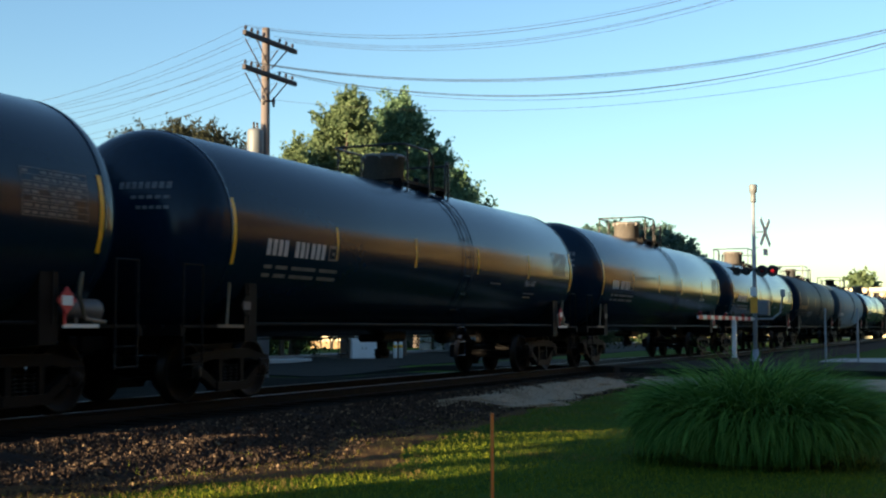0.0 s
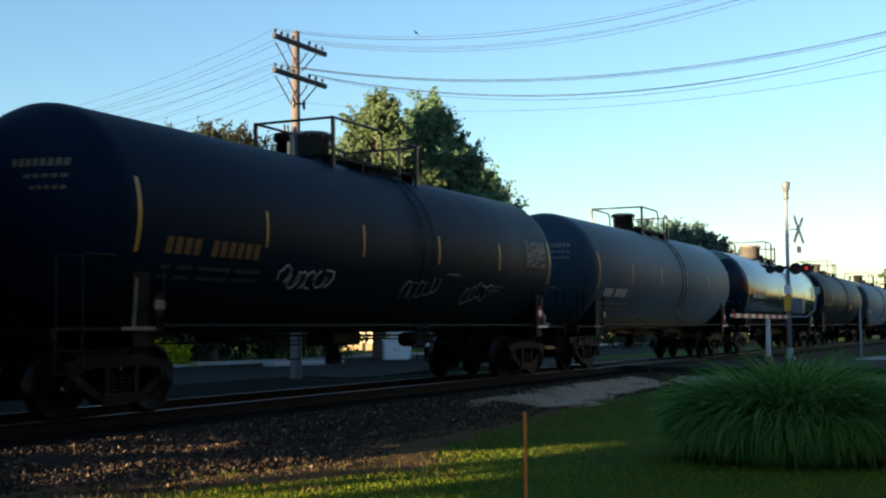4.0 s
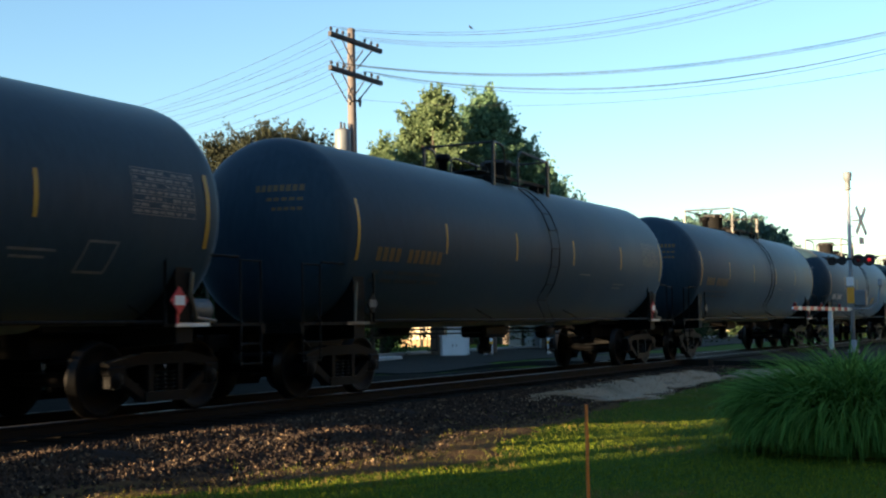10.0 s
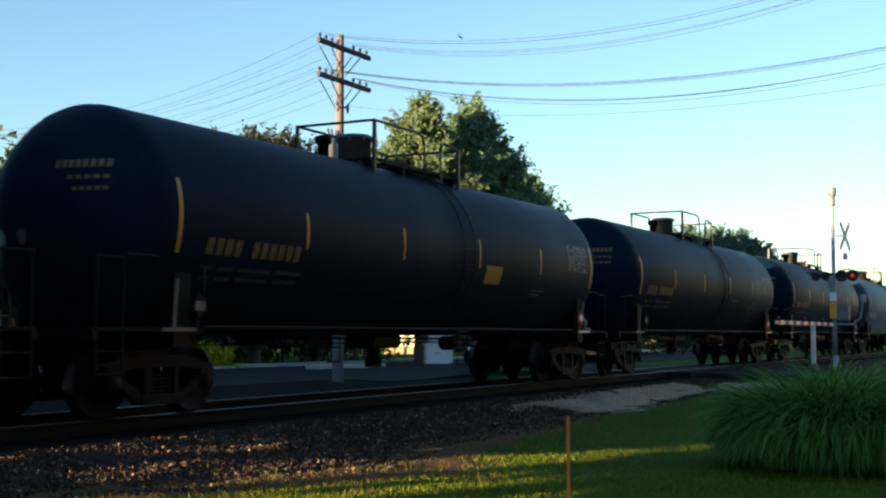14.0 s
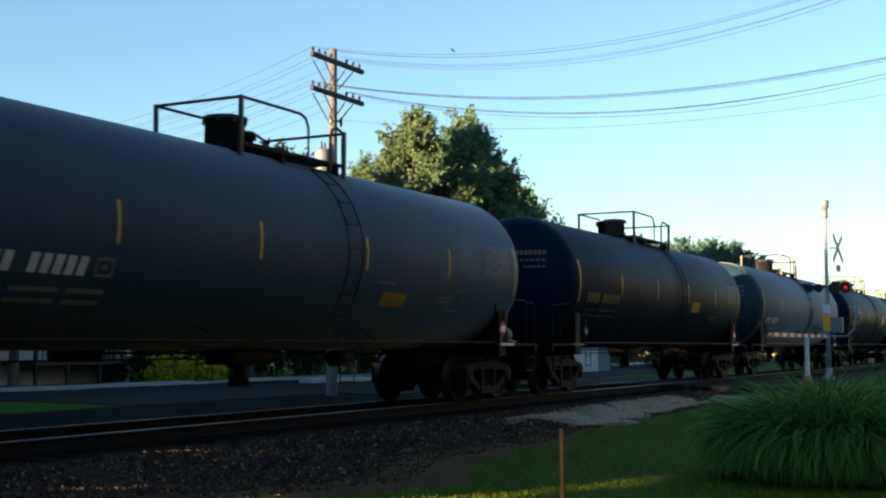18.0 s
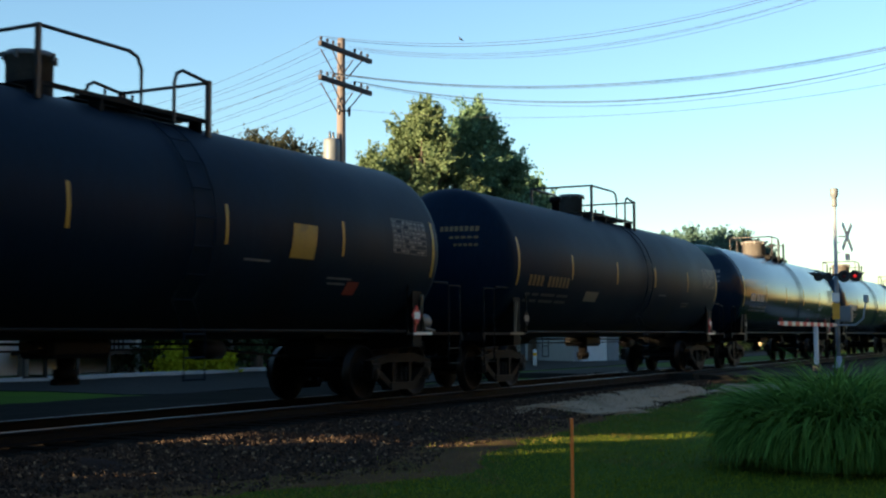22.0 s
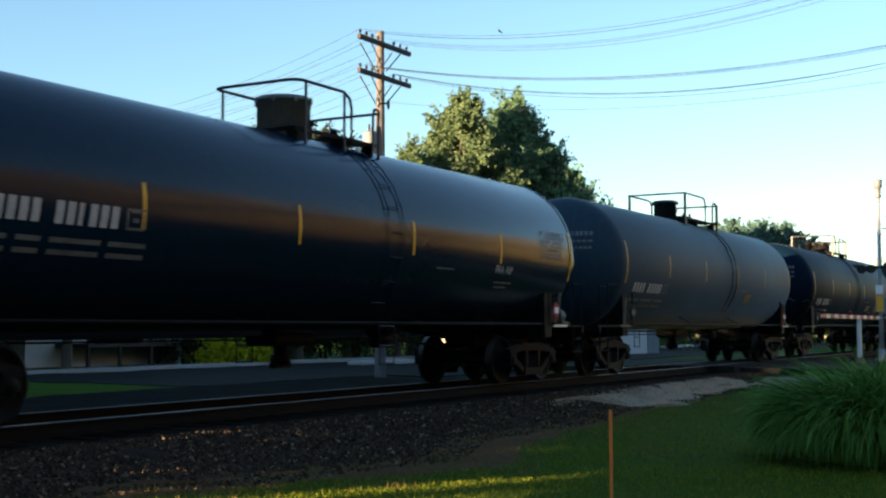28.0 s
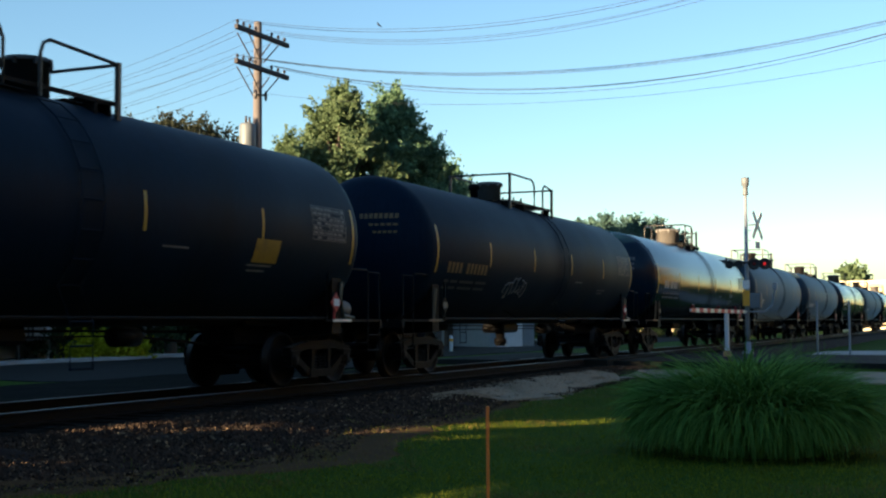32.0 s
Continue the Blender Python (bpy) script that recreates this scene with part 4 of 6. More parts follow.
        if kind == "new":
            v, f = words("FRA AIP", 0.2)
            v2 = []
            for a, b, _ in v:
                q = radians(height_angle(R, zc, zc - 0.44 + b))
                v2.append(((half - 3.3 + a) * f_(e), e * (R + 0.006) * math.cos(q), zc + (R + 0.006) * math.sin(q)))
            part("lettering", Shape().add(v2, f), WHITE_INK, car, "white stencilled letters")["kind"] = "stuff"
        for o in (-1, 1):
            x, y = o * (half - 0.55), 1.47 * e
            s = Shape()
            s.box(x - 0.02, x + 0.02, y - 0.03 * e, y - 0.045 * e, 1.13, 1.5)
            r = 0.17
            v = [(x - r, y, 1.42), (x, y, 1.42 - r), (x + r, y, 1.42), (x, y, 1.42 + r)]
            s.add(v + [(a, b - 0.02 * e, c) for a, b, c in v], [(0, 1, 2, 3), (7, 6, 5, 4), (0, 4, 5, 1), (1, 5, 6, 2), (2, 6, 7, 3), (3, 7, 4, 0)])
            pl = part("placard", s, RED if o > 0 else IRON, car, "red and white diamond placard" if o > 0 else "dark empty placard holder")
            r = 0.16
            part("placard_face", Shape().box(x - 0.095, x + 0.095, y + 0.003 * e, y + 0.008 * e, 1.36, 1.48), SIGN_WHITE if o > 0 else DIM_INK, pl, "white placard panel" if o > 0 else "")
    # bars on the tank heads
    for o in (-1, 1):
        s = Shape()
        for r, (w, hh) in enumerate(((0.8, 0.10), (0.6, 0.05), (0.5, 0.05))):
            z = zc + 0.58 - r * 0.15
            n = 8 if r == 0 else 5
            for k in range(n):
                y0 = -0.95 + k * w / n
                ring = []
                for y, zz in ((y0, z), (y0 + w / n * 0.72, z), (y0 + w / n * 0.72, z + hh), (y0, z + hh)):
                    q = math.sqrt(max(0, 1 - (y * y + (zz - zc) ** 2) / R / R))
                    ring.append((o * (half + head * q + 0.008), y * o * -1, zz))
                s.add(ring, [(0, 1, 2, 3)])
        part("head_stencil", s, ink if kind in ("black", "rear", "gold", "plain") else DIM_INK, car, "stencil bars on the tank end")["kind"] = "stuff"
    return car

TRAIN = "NNNNNNBDNBDPGDBBBDBDBBNNNNDQRBNDDNDN"   # from car -3 on
NAMES = {"N": "new", "B": "black", "R": "rear", "D": "dusty", "P": "plain", "G": "gold", "Q": "pale"}
LABELS = {
    "new": "glossy new black tank car with white stencils and yellow strips",
    "black": "weathered black tank car with yellow stencils and reflective strips",
    "rear": "weathered black tank car with yellow stencils and reflective strips",
    "plain": "dusty faded black tank car with yellow stencils and strips",
    "gold": "dusty faded black tank car with worn yellow stencils",
    "pale": "weathered black tank car with faded white stencils",
    "dusty": "dusty faded black tank car with white stencils and yellow strips",
}

def extra(car, kind, name, x, z, w, h, mat, label, slant=0.0, strokes=0):
    """A panel or paint mark on the near side of one car; x from its leading strip."""
    st = STYLE[kind]
    R, zc = st["R"], st["zc"]
    x0 = -st["half"] + x
    if not strokes:
        one = on_tank(R, zc, x0, x0 + w, height_angle(R, zc, z), height_angle(R, zc, z + h), -1, 0.007, 4)
        part(name, Shape().add([(p[0] + slant * (p[2] - z), p[1], p[2]) for p in one.v], one.f, True), mat, car, label)
        return
    r, s = random.Random(int(x * 100)), Shape()
    for k in range(strokes):
        cx, cz, a = x0 + w * (k + 0.5) / strokes, z + h * r.uniform(0.25, 0.75), r.uniform(0, 6.28)
        pts = []
        for i in range(12):
            t = a + i * 0.45
            px_, pz = cx + w / strokes * 0.75 * math.cos(t) * (0.5 + 0.05 * i), cz + h * 0.5 * math.sin(t * r.uniform(0.95, 1.05))
            q = radians(height_angle(R, zc, pz))
            pts.append((px_, -(R + 0.004) * math.cos(q), zc + (R + 0.004) * math.sin(q)))
        s.tube(pts, 0.022, 4)
    part(name, s, mat, car, label)["kind"] = "stuff"

def head_tag(car, kind, y0, z0, w, h):
    """Sprayed loops on the leading tank head."""
    st = STYLE[kind]
    R, zc, half = st["R"], st["zc"], st["half"]
    r, s = random.Random(9), Shape()
    for k in range(7):
        cy, cz = y0 + w * (k % 4 + 0.5) / 4, z0 + h * (0.72 if k < 4 else 0.2)
        pts = []
        for i in range(14):
            t = i * 0.5 + k
            y, z = cy + w / 8 * math.cos(t) + 0.02 * i - 0.12, cz + h * 0.24 * math.sin(t * (1.0 + 0.13 * (k % 3)))
            q = math.sqrt(max(0, 1 - (y * y + z * z) / R / R))
            pts.append((-(half + 0.8 * q + 0.004), y, zc + z))
        s.tube(pts, 0.016, 4)
    part("graffiti", s, SPRAY, car, "white sprayed graffiti on the tank end")["kind"] = "stuff"

# ---- standing things ----
def spot(bearing, reach):
    b = radians(bearing)
    return reach * math.sin(b), reach * math.cos(b)

# marker stake
x, y = spot(68.0, 10.6)
s = Shape().box(-0.036, 0.036, -0.013, 0.013, -0.12, 1.02, 0.004)
s.add([(-0.036, -0.013, -0.12), (0.036, -0.013, -0.12), (0, 0, -0.3), (0.036, 0.013, -0.12), (-0.036, 0.013, -0.12)], [(0, 1, 2), (1, 3, 2), (3, 4, 2), (4, 0, 2)])
thing("marker_stake", "thin orange painted wooden stake driven into the lawn", "stake", pose(x, y, land(x, y), 0, 0.8, 24), shape=s, mat=STAKE_PAINT)

# utility poles and wires
POLE_X, POLE_Y = spot(57.5, 40.0)
def utility_pole(x, y, label, lift=(0.0, 0.0)):
    g = land(x, y)
    p = thing("utility_pole", label, "utility pole", pose(x, y, g))
    top = 10.75 + lift[0] - g
    part("post", Shape().lathe([(-0.5, 0.19), (0, 0.185), (top * 0.5, 0.16), (top - 0.03, 0.125), (top, 0.10)], "z", n=14), POLE_WOOD, p, "tall weathered wooden post")
    for za in (10.26 + lift[0] - g, 9.18 + lift[1] - g):
        a = part("crossarm", Shape().box(-1.55, 1.55, -0.25, -0.12, za - 0.075, za + 0.075, 0.015), ARM_WOOD, p, "grey wooden crossarm")
        for q in (-1, 1):
            for yb in (-0.24, 0.16):
                part("brace", Shape().tube([(q * 0.95, yb, za - 0.05), (q * 0.05, yb * 0.75, za - 0.85)], 0.022, 5), ARM_WOOD, p)
        for xi in (-1.45, -1.1, -0.75, -0.4, 0.55, 0.95, 1.35):
            part("insulator", Shape().lathe([(za + 0.06, 0.018), (za + 0.13, 0.02), (za + 0.135, 0.05), (za + 0.17, 0.055), (za + 0.175, 0.035), (za + 0.2, 0.045), (za + 0.235, 0.03), (za + 0.24, 0.0)], "z", (xi, -0.175, 0), 10), CERAMIC, a)
    zb = 8.3 - g
    part("bracket", Shape().tube([(-0.32, -0.12, zb), (0.32, -0.12, zb + 0.12)], 0.03, 5), ARM_WOOD, p)
    for q in (-0.3, 0.3):
        part("insulator", Shape().lathe([(zb - 0.1, 0.03), (zb + 0.0, 0.05), (zb + 0.16, 0.05), (zb + 0.22, 0.02)], "z", (q, -0.12, 0.05 * q), 8), CERAMIC, p)
    return p
pole = utility_pole(POLE_X, POLE_Y, "weathered wooden utility pole with two crossarms and braces")
s = Shape().lathe([(0, 0.0), (0.02, 0.24), (0.1, 0.26), (0.78, 0.26), (0.84, 0.24), (0.88, 0.1), (0.9, 0.0)], "z", n=20)
can = thing("transformer", "grey cylindrical pole transformer hung on the post", "transformer", pose(POLE_X - 0.38, POLE_Y + 0.12, 6.55))
part("tank", s, CAN_GREY, can)
part("hanger", Shape().box(0.2, 0.4, -0.06, 0.06, 0.2, 0.7), IRON, can)
for q in (-0.1, 0.1):
    part("bushing", Shape().lathe([(0.85, 0.03), (0.95, 0.045), (1.0, 0.03), (1.06, 0.04), (1.1, 0.0)], "z", (q, 0, 0), 8), CERAMIC, can)
SPAN_R, SPAN_L = -2.3, 45.3
utility_pole(POLE_X + 0.6, SPAN_R, "wooden utility pole with two crossarms beside the street", (1.6, 0.27))
utility_pole(POLE_X - 1.5, SPAN_L, "wooden utility pole with two crossarms far along the street", (-0.6, -0.6))
def wire(a, b, sag, r, label="thin dark overhead wire"):
    pts = []
    for i in range(25):
        t = i / 24
        p = Vector(a).lerp(Vector(b), t)
        p.z -= sag * 4 * t * (1 - t)
        pts.append(p)
    thing("overhead_wire", label, "wire", group="overhead wires", shape=Shape().tube(pts, r, 4), mat=WIRE)
# towards the street: place on the arm, height here, height at the next pole, sag, radius
for xi, za, ze, sag, r in ((-1.45, 10.5, 12.8, 1.92, 0.006), (-1.1, 10.5, 13.0, 2.0, 0.008), (0.2, 10.5, 13.3, 2.04, 0.006), (0.55, 10.5, 13.5, 2.08, 0.006), (0.95, 10.5, 13.5, 2.08, 0.006),
                           (-1.1, 9.42, 9.68, 1.44, 0.008), (-0.95, 9.42, 9.7, 1.45, 0.007), (-0.75, 9.42, 9.68, 1.44, 0.007), (0.55, 9.42, 9.98, 1.76, 0.008), (0.75, 9.42, 10.1, 1.8, 0.008), (1.35, 9.42, 10.18, 1.84, 0.007)):
    wire((POLE_X + xi, POLE_Y - 0.17, za), (POLE_X + 0.6 + xi, SPAN_R - 0.17, ze), sag, r)
# away along the street
for za, drop in ((10.5, 0.25), (9.42, 0.25)):
    for xi, sag in ((-1.45, 1.69), (-0.75, 1.72), (-0.4, 1.69), (0.55, 1.47), (1.35, 1.44)):
        wire((POLE_X + xi, POLE_Y - 0.17, za), (POLE_X - 1.5 + xi, SPAN_L - 0.17, za - 0.6), sag - (0.25 if za < 10 and xi < 0 else 0) + drop, 0.006)
wire((POLE_X + 0.3, POLE_Y - 0.12, 8.45), (POLE_X + 0.9, SPAN_R - 0.12, 8.75), 1.12, 0.005)

# bird that lands on the wire
bird = thing("bird", "small dark bird that lands on the overhead wire", "bird")
BIRD = 0.55
part("body", Shape().lathe([(-0.11, 0.0), (-0.09, 0.025), (-0.02, 0.05), (0.05, 0.045), (0.09, 0.02), (0.10, 0.0)], "x", (0, 0, 0.08), 10), FEATHER, bird, at=Matrix.Scale(BIRD, 4))
part("head", Shape().lathe([(0.10, 0.0), (0.115, 0.03), (0.15, 0.033), (0.18, 0.01), (0.20, 0.0)], "x", (-0.03, 0, 0.13), 8), FEATHER, bird, at=Matrix.Scale(BIRD, 4))
part("tail", Shape().box(-0.22, -0.08, -0.02, 0.02, 0.055, 0.07, 0.004), FEATHER, bird, at=Matrix.Scale(BIRD, 4))
for q in (-1, 1):
    part("wing", Shape().add([(0.06, 0.04 * q, 0.11), (-0.10, 0.05 * q, 0.09), (-0.17, 0.03 * q, 0.06), (-0.02, 0.065 * q, 0.06), (0.06, 0.05 * q, 0.10), (-0.10, 0.058 * q, 0.085)], [(0, 1, 2, 3), (4, 3, 2, 5), (0, 3, 4), (1, 5, 2)]), FEATHER, bird, at=Matrix.Scale(BIRD, 4))
    part("foot", Shape().tube([(0.0, 0.02 * q, 0.05), (0.01, 0.02 * q, 0.0)], 0.005, 4), FEATHER, bird, at=Matrix.Scale(BIRD, 4))

# crossing signal
MX, MY = 44.3, 8.0
mast = thing("crossing_signal", "aluminium crossing signal mast with crossbuck, lamps and a lowered gate", "crossing signal", pose(MX, MY, 0))
gz = land(MX, MY)
part("mast", Shape().lathe([(gz - 0.1, 0.085), (2.0, 0.075), (5.5, 0.055)], "z", n=12), ALU, mast, "dull aluminium mast")
part("base", Shape().lathe([(gz - 0.1, 0.2), (gz + 0.12, 0.2), (gz + 0.16, 0.12), (gz + 0.45, 0.11)], "z", n=12), ALU, mast, "cast base")
part("bell", Shape().lathe([(5.5, 0.08), (5.56, 0.11), (5.6, 0.09), (5.82, 0.09), (5.86, 0.13), (6.1, 0.15), (6.13, 0.13), (6.15, 0.0)], "z", n=14), CAN_GREY, mast, "grey warning bell on the mast")
cb = part("crossbuck", Shape().tube([(0, -0.10, 4.45), (0, -0.36, 4.45)], 0.03, 6), ALU, mast, "white crossbuck sign seen nearly edge-on")
for q in (-1, 1):
    m = pose(0, -0.40 - 0.006 * q, 4.43, 0, 0, -12) @ pose(0, 0, 0, 0, 48 * q, 0)
    part("blade", Shape().box(-0.62, 0.62, -0.004, 0.004, -0.09, 0.09, 0.002, m), SIGN_WHITE, cb, "white sign blade")
part("track_sign", Shape().box(-0.2, 0.2, -0.005, 0.005, 3.62, 3.85, 0.003, pose(0, -0.40, 0, 0, 0, -12)), SIGN_WHITE, mast, "small white sign under the crossbuck")
arm = part("lamp_arm", Shape().tube([(-0.75, -0.1, 3.1), (0.75, -0.1, 3.1)], 0.04, 6).tube([(0, -0.55, 3.1), (0, 0.75, 3.1)], 0.04, 6), BLACK, mast, "black lamp crossarm")
for xi, yo in ((-0.75, -1), (0.75, -1), (-0.75, 1), (0.75, 1)):
    yb = 0.62 * yo
    lamp_head = part("lamp_head", Shape().lathe([(yb, 0.17), (yb + 0.015 * yo, 0.17), (yb + 0.02 * yo, 0.11), (yb - 0.16 * yo, 0.08), (yb - 0.2 * yo, 0.0)], "y", (xi * 0.6, 0, 3.1), 18), BLACK, mast, "black round lamp with hood")
    part("lens", Shape().lathe([(yb + 0.02 * yo, 0.10), (yb + 0.05 * yo, 0.07), (yb + 0.06 * yo, 0.0)], "y", (xi * 0.6, 0, 3.1), 14), RED_DARK, lamp_head, "red lens")
    part("hood", Shape().add([(xi * 0.6 + 0.12 * math.cos(a), yb + (0.03 + 0.26 * b * max(0.3, math.sin(a))) * yo, 3.1 + 0.12 * math.sin(a)) for a in [radians(q) for q in range(0, 181, 20)] for b in (0, 1)], [(2 * i, 2 * i + 1, 2 * i + 3, 2 * i + 2) for i in range(9)]), BLACK, lamp_head)
# lamps turned towards the side road
for yl, rl, lens, word in ((0.5, 0.15, BLACK, "unlit dark lens"), (0.17, 0.15, BLACK, "unlit dark lens"), (-0.36, 0.21, RED_DARK, "unlit red lens"), (-0.72, 0.2, RED_LIT, "lit red lens")):
    side = part("side_lamp", Shape().lathe([(-0.55, rl), (-0.56, rl), (-0.57, rl * 0.55), (-0.38, rl * 0.45), (-0.36, 0.0)], "x", (0, yl, 3.05), 16), BLACK, mast, "black lamp turned aside")
    part("lens", Shape().lathe([(-0.575, rl * 0.3), (-0.60, rl * 0.2), (-0.61, 0.0)], "x", (0, yl, 3.05), 14), lens, side, word)
part("lamp_bar", Shape().tube([(-0.4, 0.55, 3.12), (-0.4, -0.95, 3.12)], 0.035, 6), BLACK, mast, "black bar that carries the lamps")
part("gate_box", Shape().box(-0.18, 0.18, -0.5, -0.1, 1.5, 2.05, 0.04), CAN_GREY, mast, "grey gate motor housing")
part("counterweight_arm", Shape().tube([(-0.1, -0.05, 1.4), (-0.1, -0.62, 1.4), (-0.1, -0.88, 1.62), (-0.1, -0.98, 2.25)], 0.03, 8), ALU, mast, "grey bent counterweight arm")
part("notice", Shape().box(-0.17, -0.155, -0.12, 0.12, 1.6, 2.15, 0.003), ORANGE, mast, "orange yellow notice panel")
part("notice", Shape().box(-0.17, -0.155, -0.12, 0.12, 2.2, 2.5, 0.003), SIGN_WHITE, mast, "white notice panel")
for k, z in enumerate((3.9, 4.25, 4.6)):
    part("step", Shape().tube([(0, -0.06, z), (0, -0.17, z)], 0.014, 5), ALU, mast)
gate = part("gate_arm", Shape().box(-8.9, -0.15, -0.02, 0.02, 1.36, 1.43, 0.004), SIGN_WHITE, mast, "lowered gate arm with red and white bands")
for k in range(8):
    part("red_band", Shape().box(-8.85 + k * 1.05, -8.85 + k * 1.05 + 0.52, -0.025, 0.025, 1.335, 1.455, 0.003), RED, gate, "red band")
    part("white_band", Shape().box(-8.85 + k * 1.05 + 0.53, -8.85 + k * 1.05 + 1.04, -0.024, 0.024, 1.335, 1.455, 0.003), SIGN_WHITE, gate, "white band")
for xg in (-8.6, -5.0, -2.2):
    part("gate_lamp", Shape().lathe([(1.45, 0.05), (1.55, 0.05), (1.58, 0.0)], "z", (xg, 0, 0), 10), RED_DARK, gate)
part("counterweight", Shape().box(-0.18, 0.0, -1.06, -0.9, 2.15, 2.42, 0.03), ALU, mast, "grey counterweight")
bx_, by_ = 40.6, 8.0
s = Shape().box(-0.065, 0.065, -0.065, 0.065, land(bx_, by_) - 0.1, 1.33, 0.02)
bol = thing("gate_rest_post", "white post with a yellow foot under the gate arm", "post", pose(bx_, by_, 0))
part("post", s, CABINET_WHITE, bol)
part("foot", Shape().box(-0.12, 0.12, -0.12, 0.12, land(bx_, by_) - 0.1, land(bx_, by_) + 0.25, 0.03), BEIGE, bol, "dull yellow foot")

# ---- plants ----
def blades(roots, length, width, lean, mat, name, label, category, bend=0.5, segs=2):
    """Tapered blades, each rooted at a point and leaning its own way."""
    roots = np.asarray(roots, float)
    n = len(roots)
    length, width, lean = (np.broadcast_to(np.asarray(q, float), (n,)) for q in (length, width, lean))
    a = rng.uniform(0, 6.283, n)
    d = np.stack([np.cos(a), np.sin(a), np.zeros(n)], 1)
    return blades_along(roots, d, length, width, lean, mat, name, label, category, bend, segs)
def blades_along(roots, d, length, width, lean, mat, name, label, category, bend=0.5, segs=2):
    n = len(roots)
    w = np.stack([-d[:, 1], d[:, 0], np.zeros(n)], 1)
    vs = []
    for k in range(segs + 1):
        t = k / segs
        out = length * np.sin(lean) * (t + bend * t * t) / (1 + bend)
        up = length * np.cos(lean) * (t - bend * 0.9 * t * t * lean)
        c = roots + d * out[:, None]
        c = c + np.array([0, 0, 1.0]) * up[:, None]
        half = (width * (1 - t * 0.98) / 2)[:, None]
        vs += [c - w * half, c + w * half]
    v = np.stack(vs, 1)
    q = 2 * (segs + 1)
    f = np.array([(2 * k, 2 * k + 1, 2 * k + 3, 2 * k + 2) for k in range(segs)])
    f = f[None] + q * np.arange(n)[:, None, None]
    return tagged(new(name, fast_mesh(name, v.reshape(-1, 3), f.reshape(-1, 4), mat, True)), label, category, kind="stuff")

lawn, dry = [], []
while len(lawn) < 150000:
    r = 9.5 + 30 * random.random() ** 1.7
    x, y = spot(random.uniform(40, 92), r)
    if y > toe(x) + 0.15 * random.random() or 32.0 < x < 34.4 or (x > 22.6 and y > 8.5 + 0.9 * smooth(25, 31, x) + 1.6 * (1 - smooth(22.4, 25.2, x))):
        continue
    near_edge = toe(x) - y
    patchy = noise.noise((x * 0.8, y * 0.8, 9))
    if near_edge < 2.0 and random.random() > 0.12 + near_edge * 0.5 + 0.5 * max(0, patchy) or (patchy < -0.3 and random.random() < 0.45):
        if random.random() < 0.8:
            dry.append((x, y, land(x, y)))
        continue
    lawn.append((x, y, land(x, y) - 0.005))
lawn = np.array(lawn)
blades(lawn, rng.uniform(0.02, 0.065, len(lawn)), rng.uniform(0.006, 0.013, len(lawn)), rng.uniform(0.1, 0.9, len(lawn)), BLADE, "lawn_grass", "short green lawn grass", "grass")
dry = np.array(dry[:40000])
blades(dry, rng.uniform(0.04, 0.13, len(dry)), rng.uniform(0.005, 0.01, len(dry)), rng.uniform(0.4, 1.4, len(dry)), DRY_BLADE, "dry_grass", "dry straw-coloured grass along the gravel edge", "grass")
weeds = []
for k in range(34):
    x = random.uniform(7, 26)
    c = (x, toe(x) + random.uniform(-0.3, 0.5))
    for q in range(16):
        p = (c[0] + random.gauss(0, 0.1), c[1] + random.gauss(0, 0.1))
        weeds.append((*p, bed(*p)))
blades(weeds, rng.uniform(0.04, 0.14, len(weeds)), 0.006, rng.uniform(0.1, 0.9, len(weeds)), BLADE, "weed_tufts", "tufts of weeds growing through the gravel", "weeds")

# ornamental grass: one wide mound of arching leaves, and a slim tuft behind it
def fountain(cx, cy, rx, ry, n, length, seed, label):
    """Long leaves that rise from a wide crown, arch over and droop."""
    g2 = np.random.default_rng(seed)
    a, q = g2.uniform(0, 6.283, n), np.sqrt(g2.uniform(0, 1, n))
    ox, oy = q * np.cos(a), q * np.sin(a)
    aa = g2.uniform(0, 6.283, n)
    d = np.stack([np.cos(aa) + 1.5 * ox, np.sin(aa) + 1.5 * oy, np.zeros(n)], 1)
    d /= np.linalg.norm(d, axis=1)[:, None]
    w = np.stack([-d[:, 1], d[:, 0], g2.normal(0, 0.35, n)], 1)
    w /= np.linalg.norm(w, axis=1)[:, None]
    p = np.stack([cx + rx * ox, cy + ry * oy, np.full(n, land(cx, cy) - 0.03)], 1)
    size = length * g2.uniform(0.62, 1.1, n) * (1 - 0.22 * q)
    up0 = np.radians(g2.uniform(76, 92, n) - 12 * q)
    up1 = np.radians(g2.uniform(-80, 25, n) - 25 * q)
    wide, vs, segs = g2.uniform(0.018, 0.036, n), [], 8
    for k in range(segs + 1):
        t = k / segs
        half = (wide * min(1.0, 0.5 + 2 * t) * (1 - t ** 3) / 2 + 0.001)[:, None]
        vs += [p - w * half, p + w * half]
        e = up0 + (up1 - up0) * (t + 0.5 / segs) ** 1.45
        p = p + (d * np.cos(e)[:, None] + np.array([0, 0, 1.0]) * np.sin(e)[:, None]) * (size / segs)[:, None]
    f = np.array([(2 * k, 2 * k + 1, 2 * k + 3, 2 * k + 2) for k in range(segs)])[None] + 2 * (segs + 1) * np.arange(n)[:, None, None]
    tagged(new("ornamental_grass", fast_mesh("ornamental_grass", np.stack(vs, 1).reshape(-1, 3), f.reshape(-1, 4), REED, True)), label, "ornamental grass", kind="stuff")
fountain(16.3, 2.95, 0.75, 0.85, 14000, 1.84, 21, "wide mound of arching green ornamental grass on the lawn")
tx, ty = spot(81.8, 18.6)
n = 1500
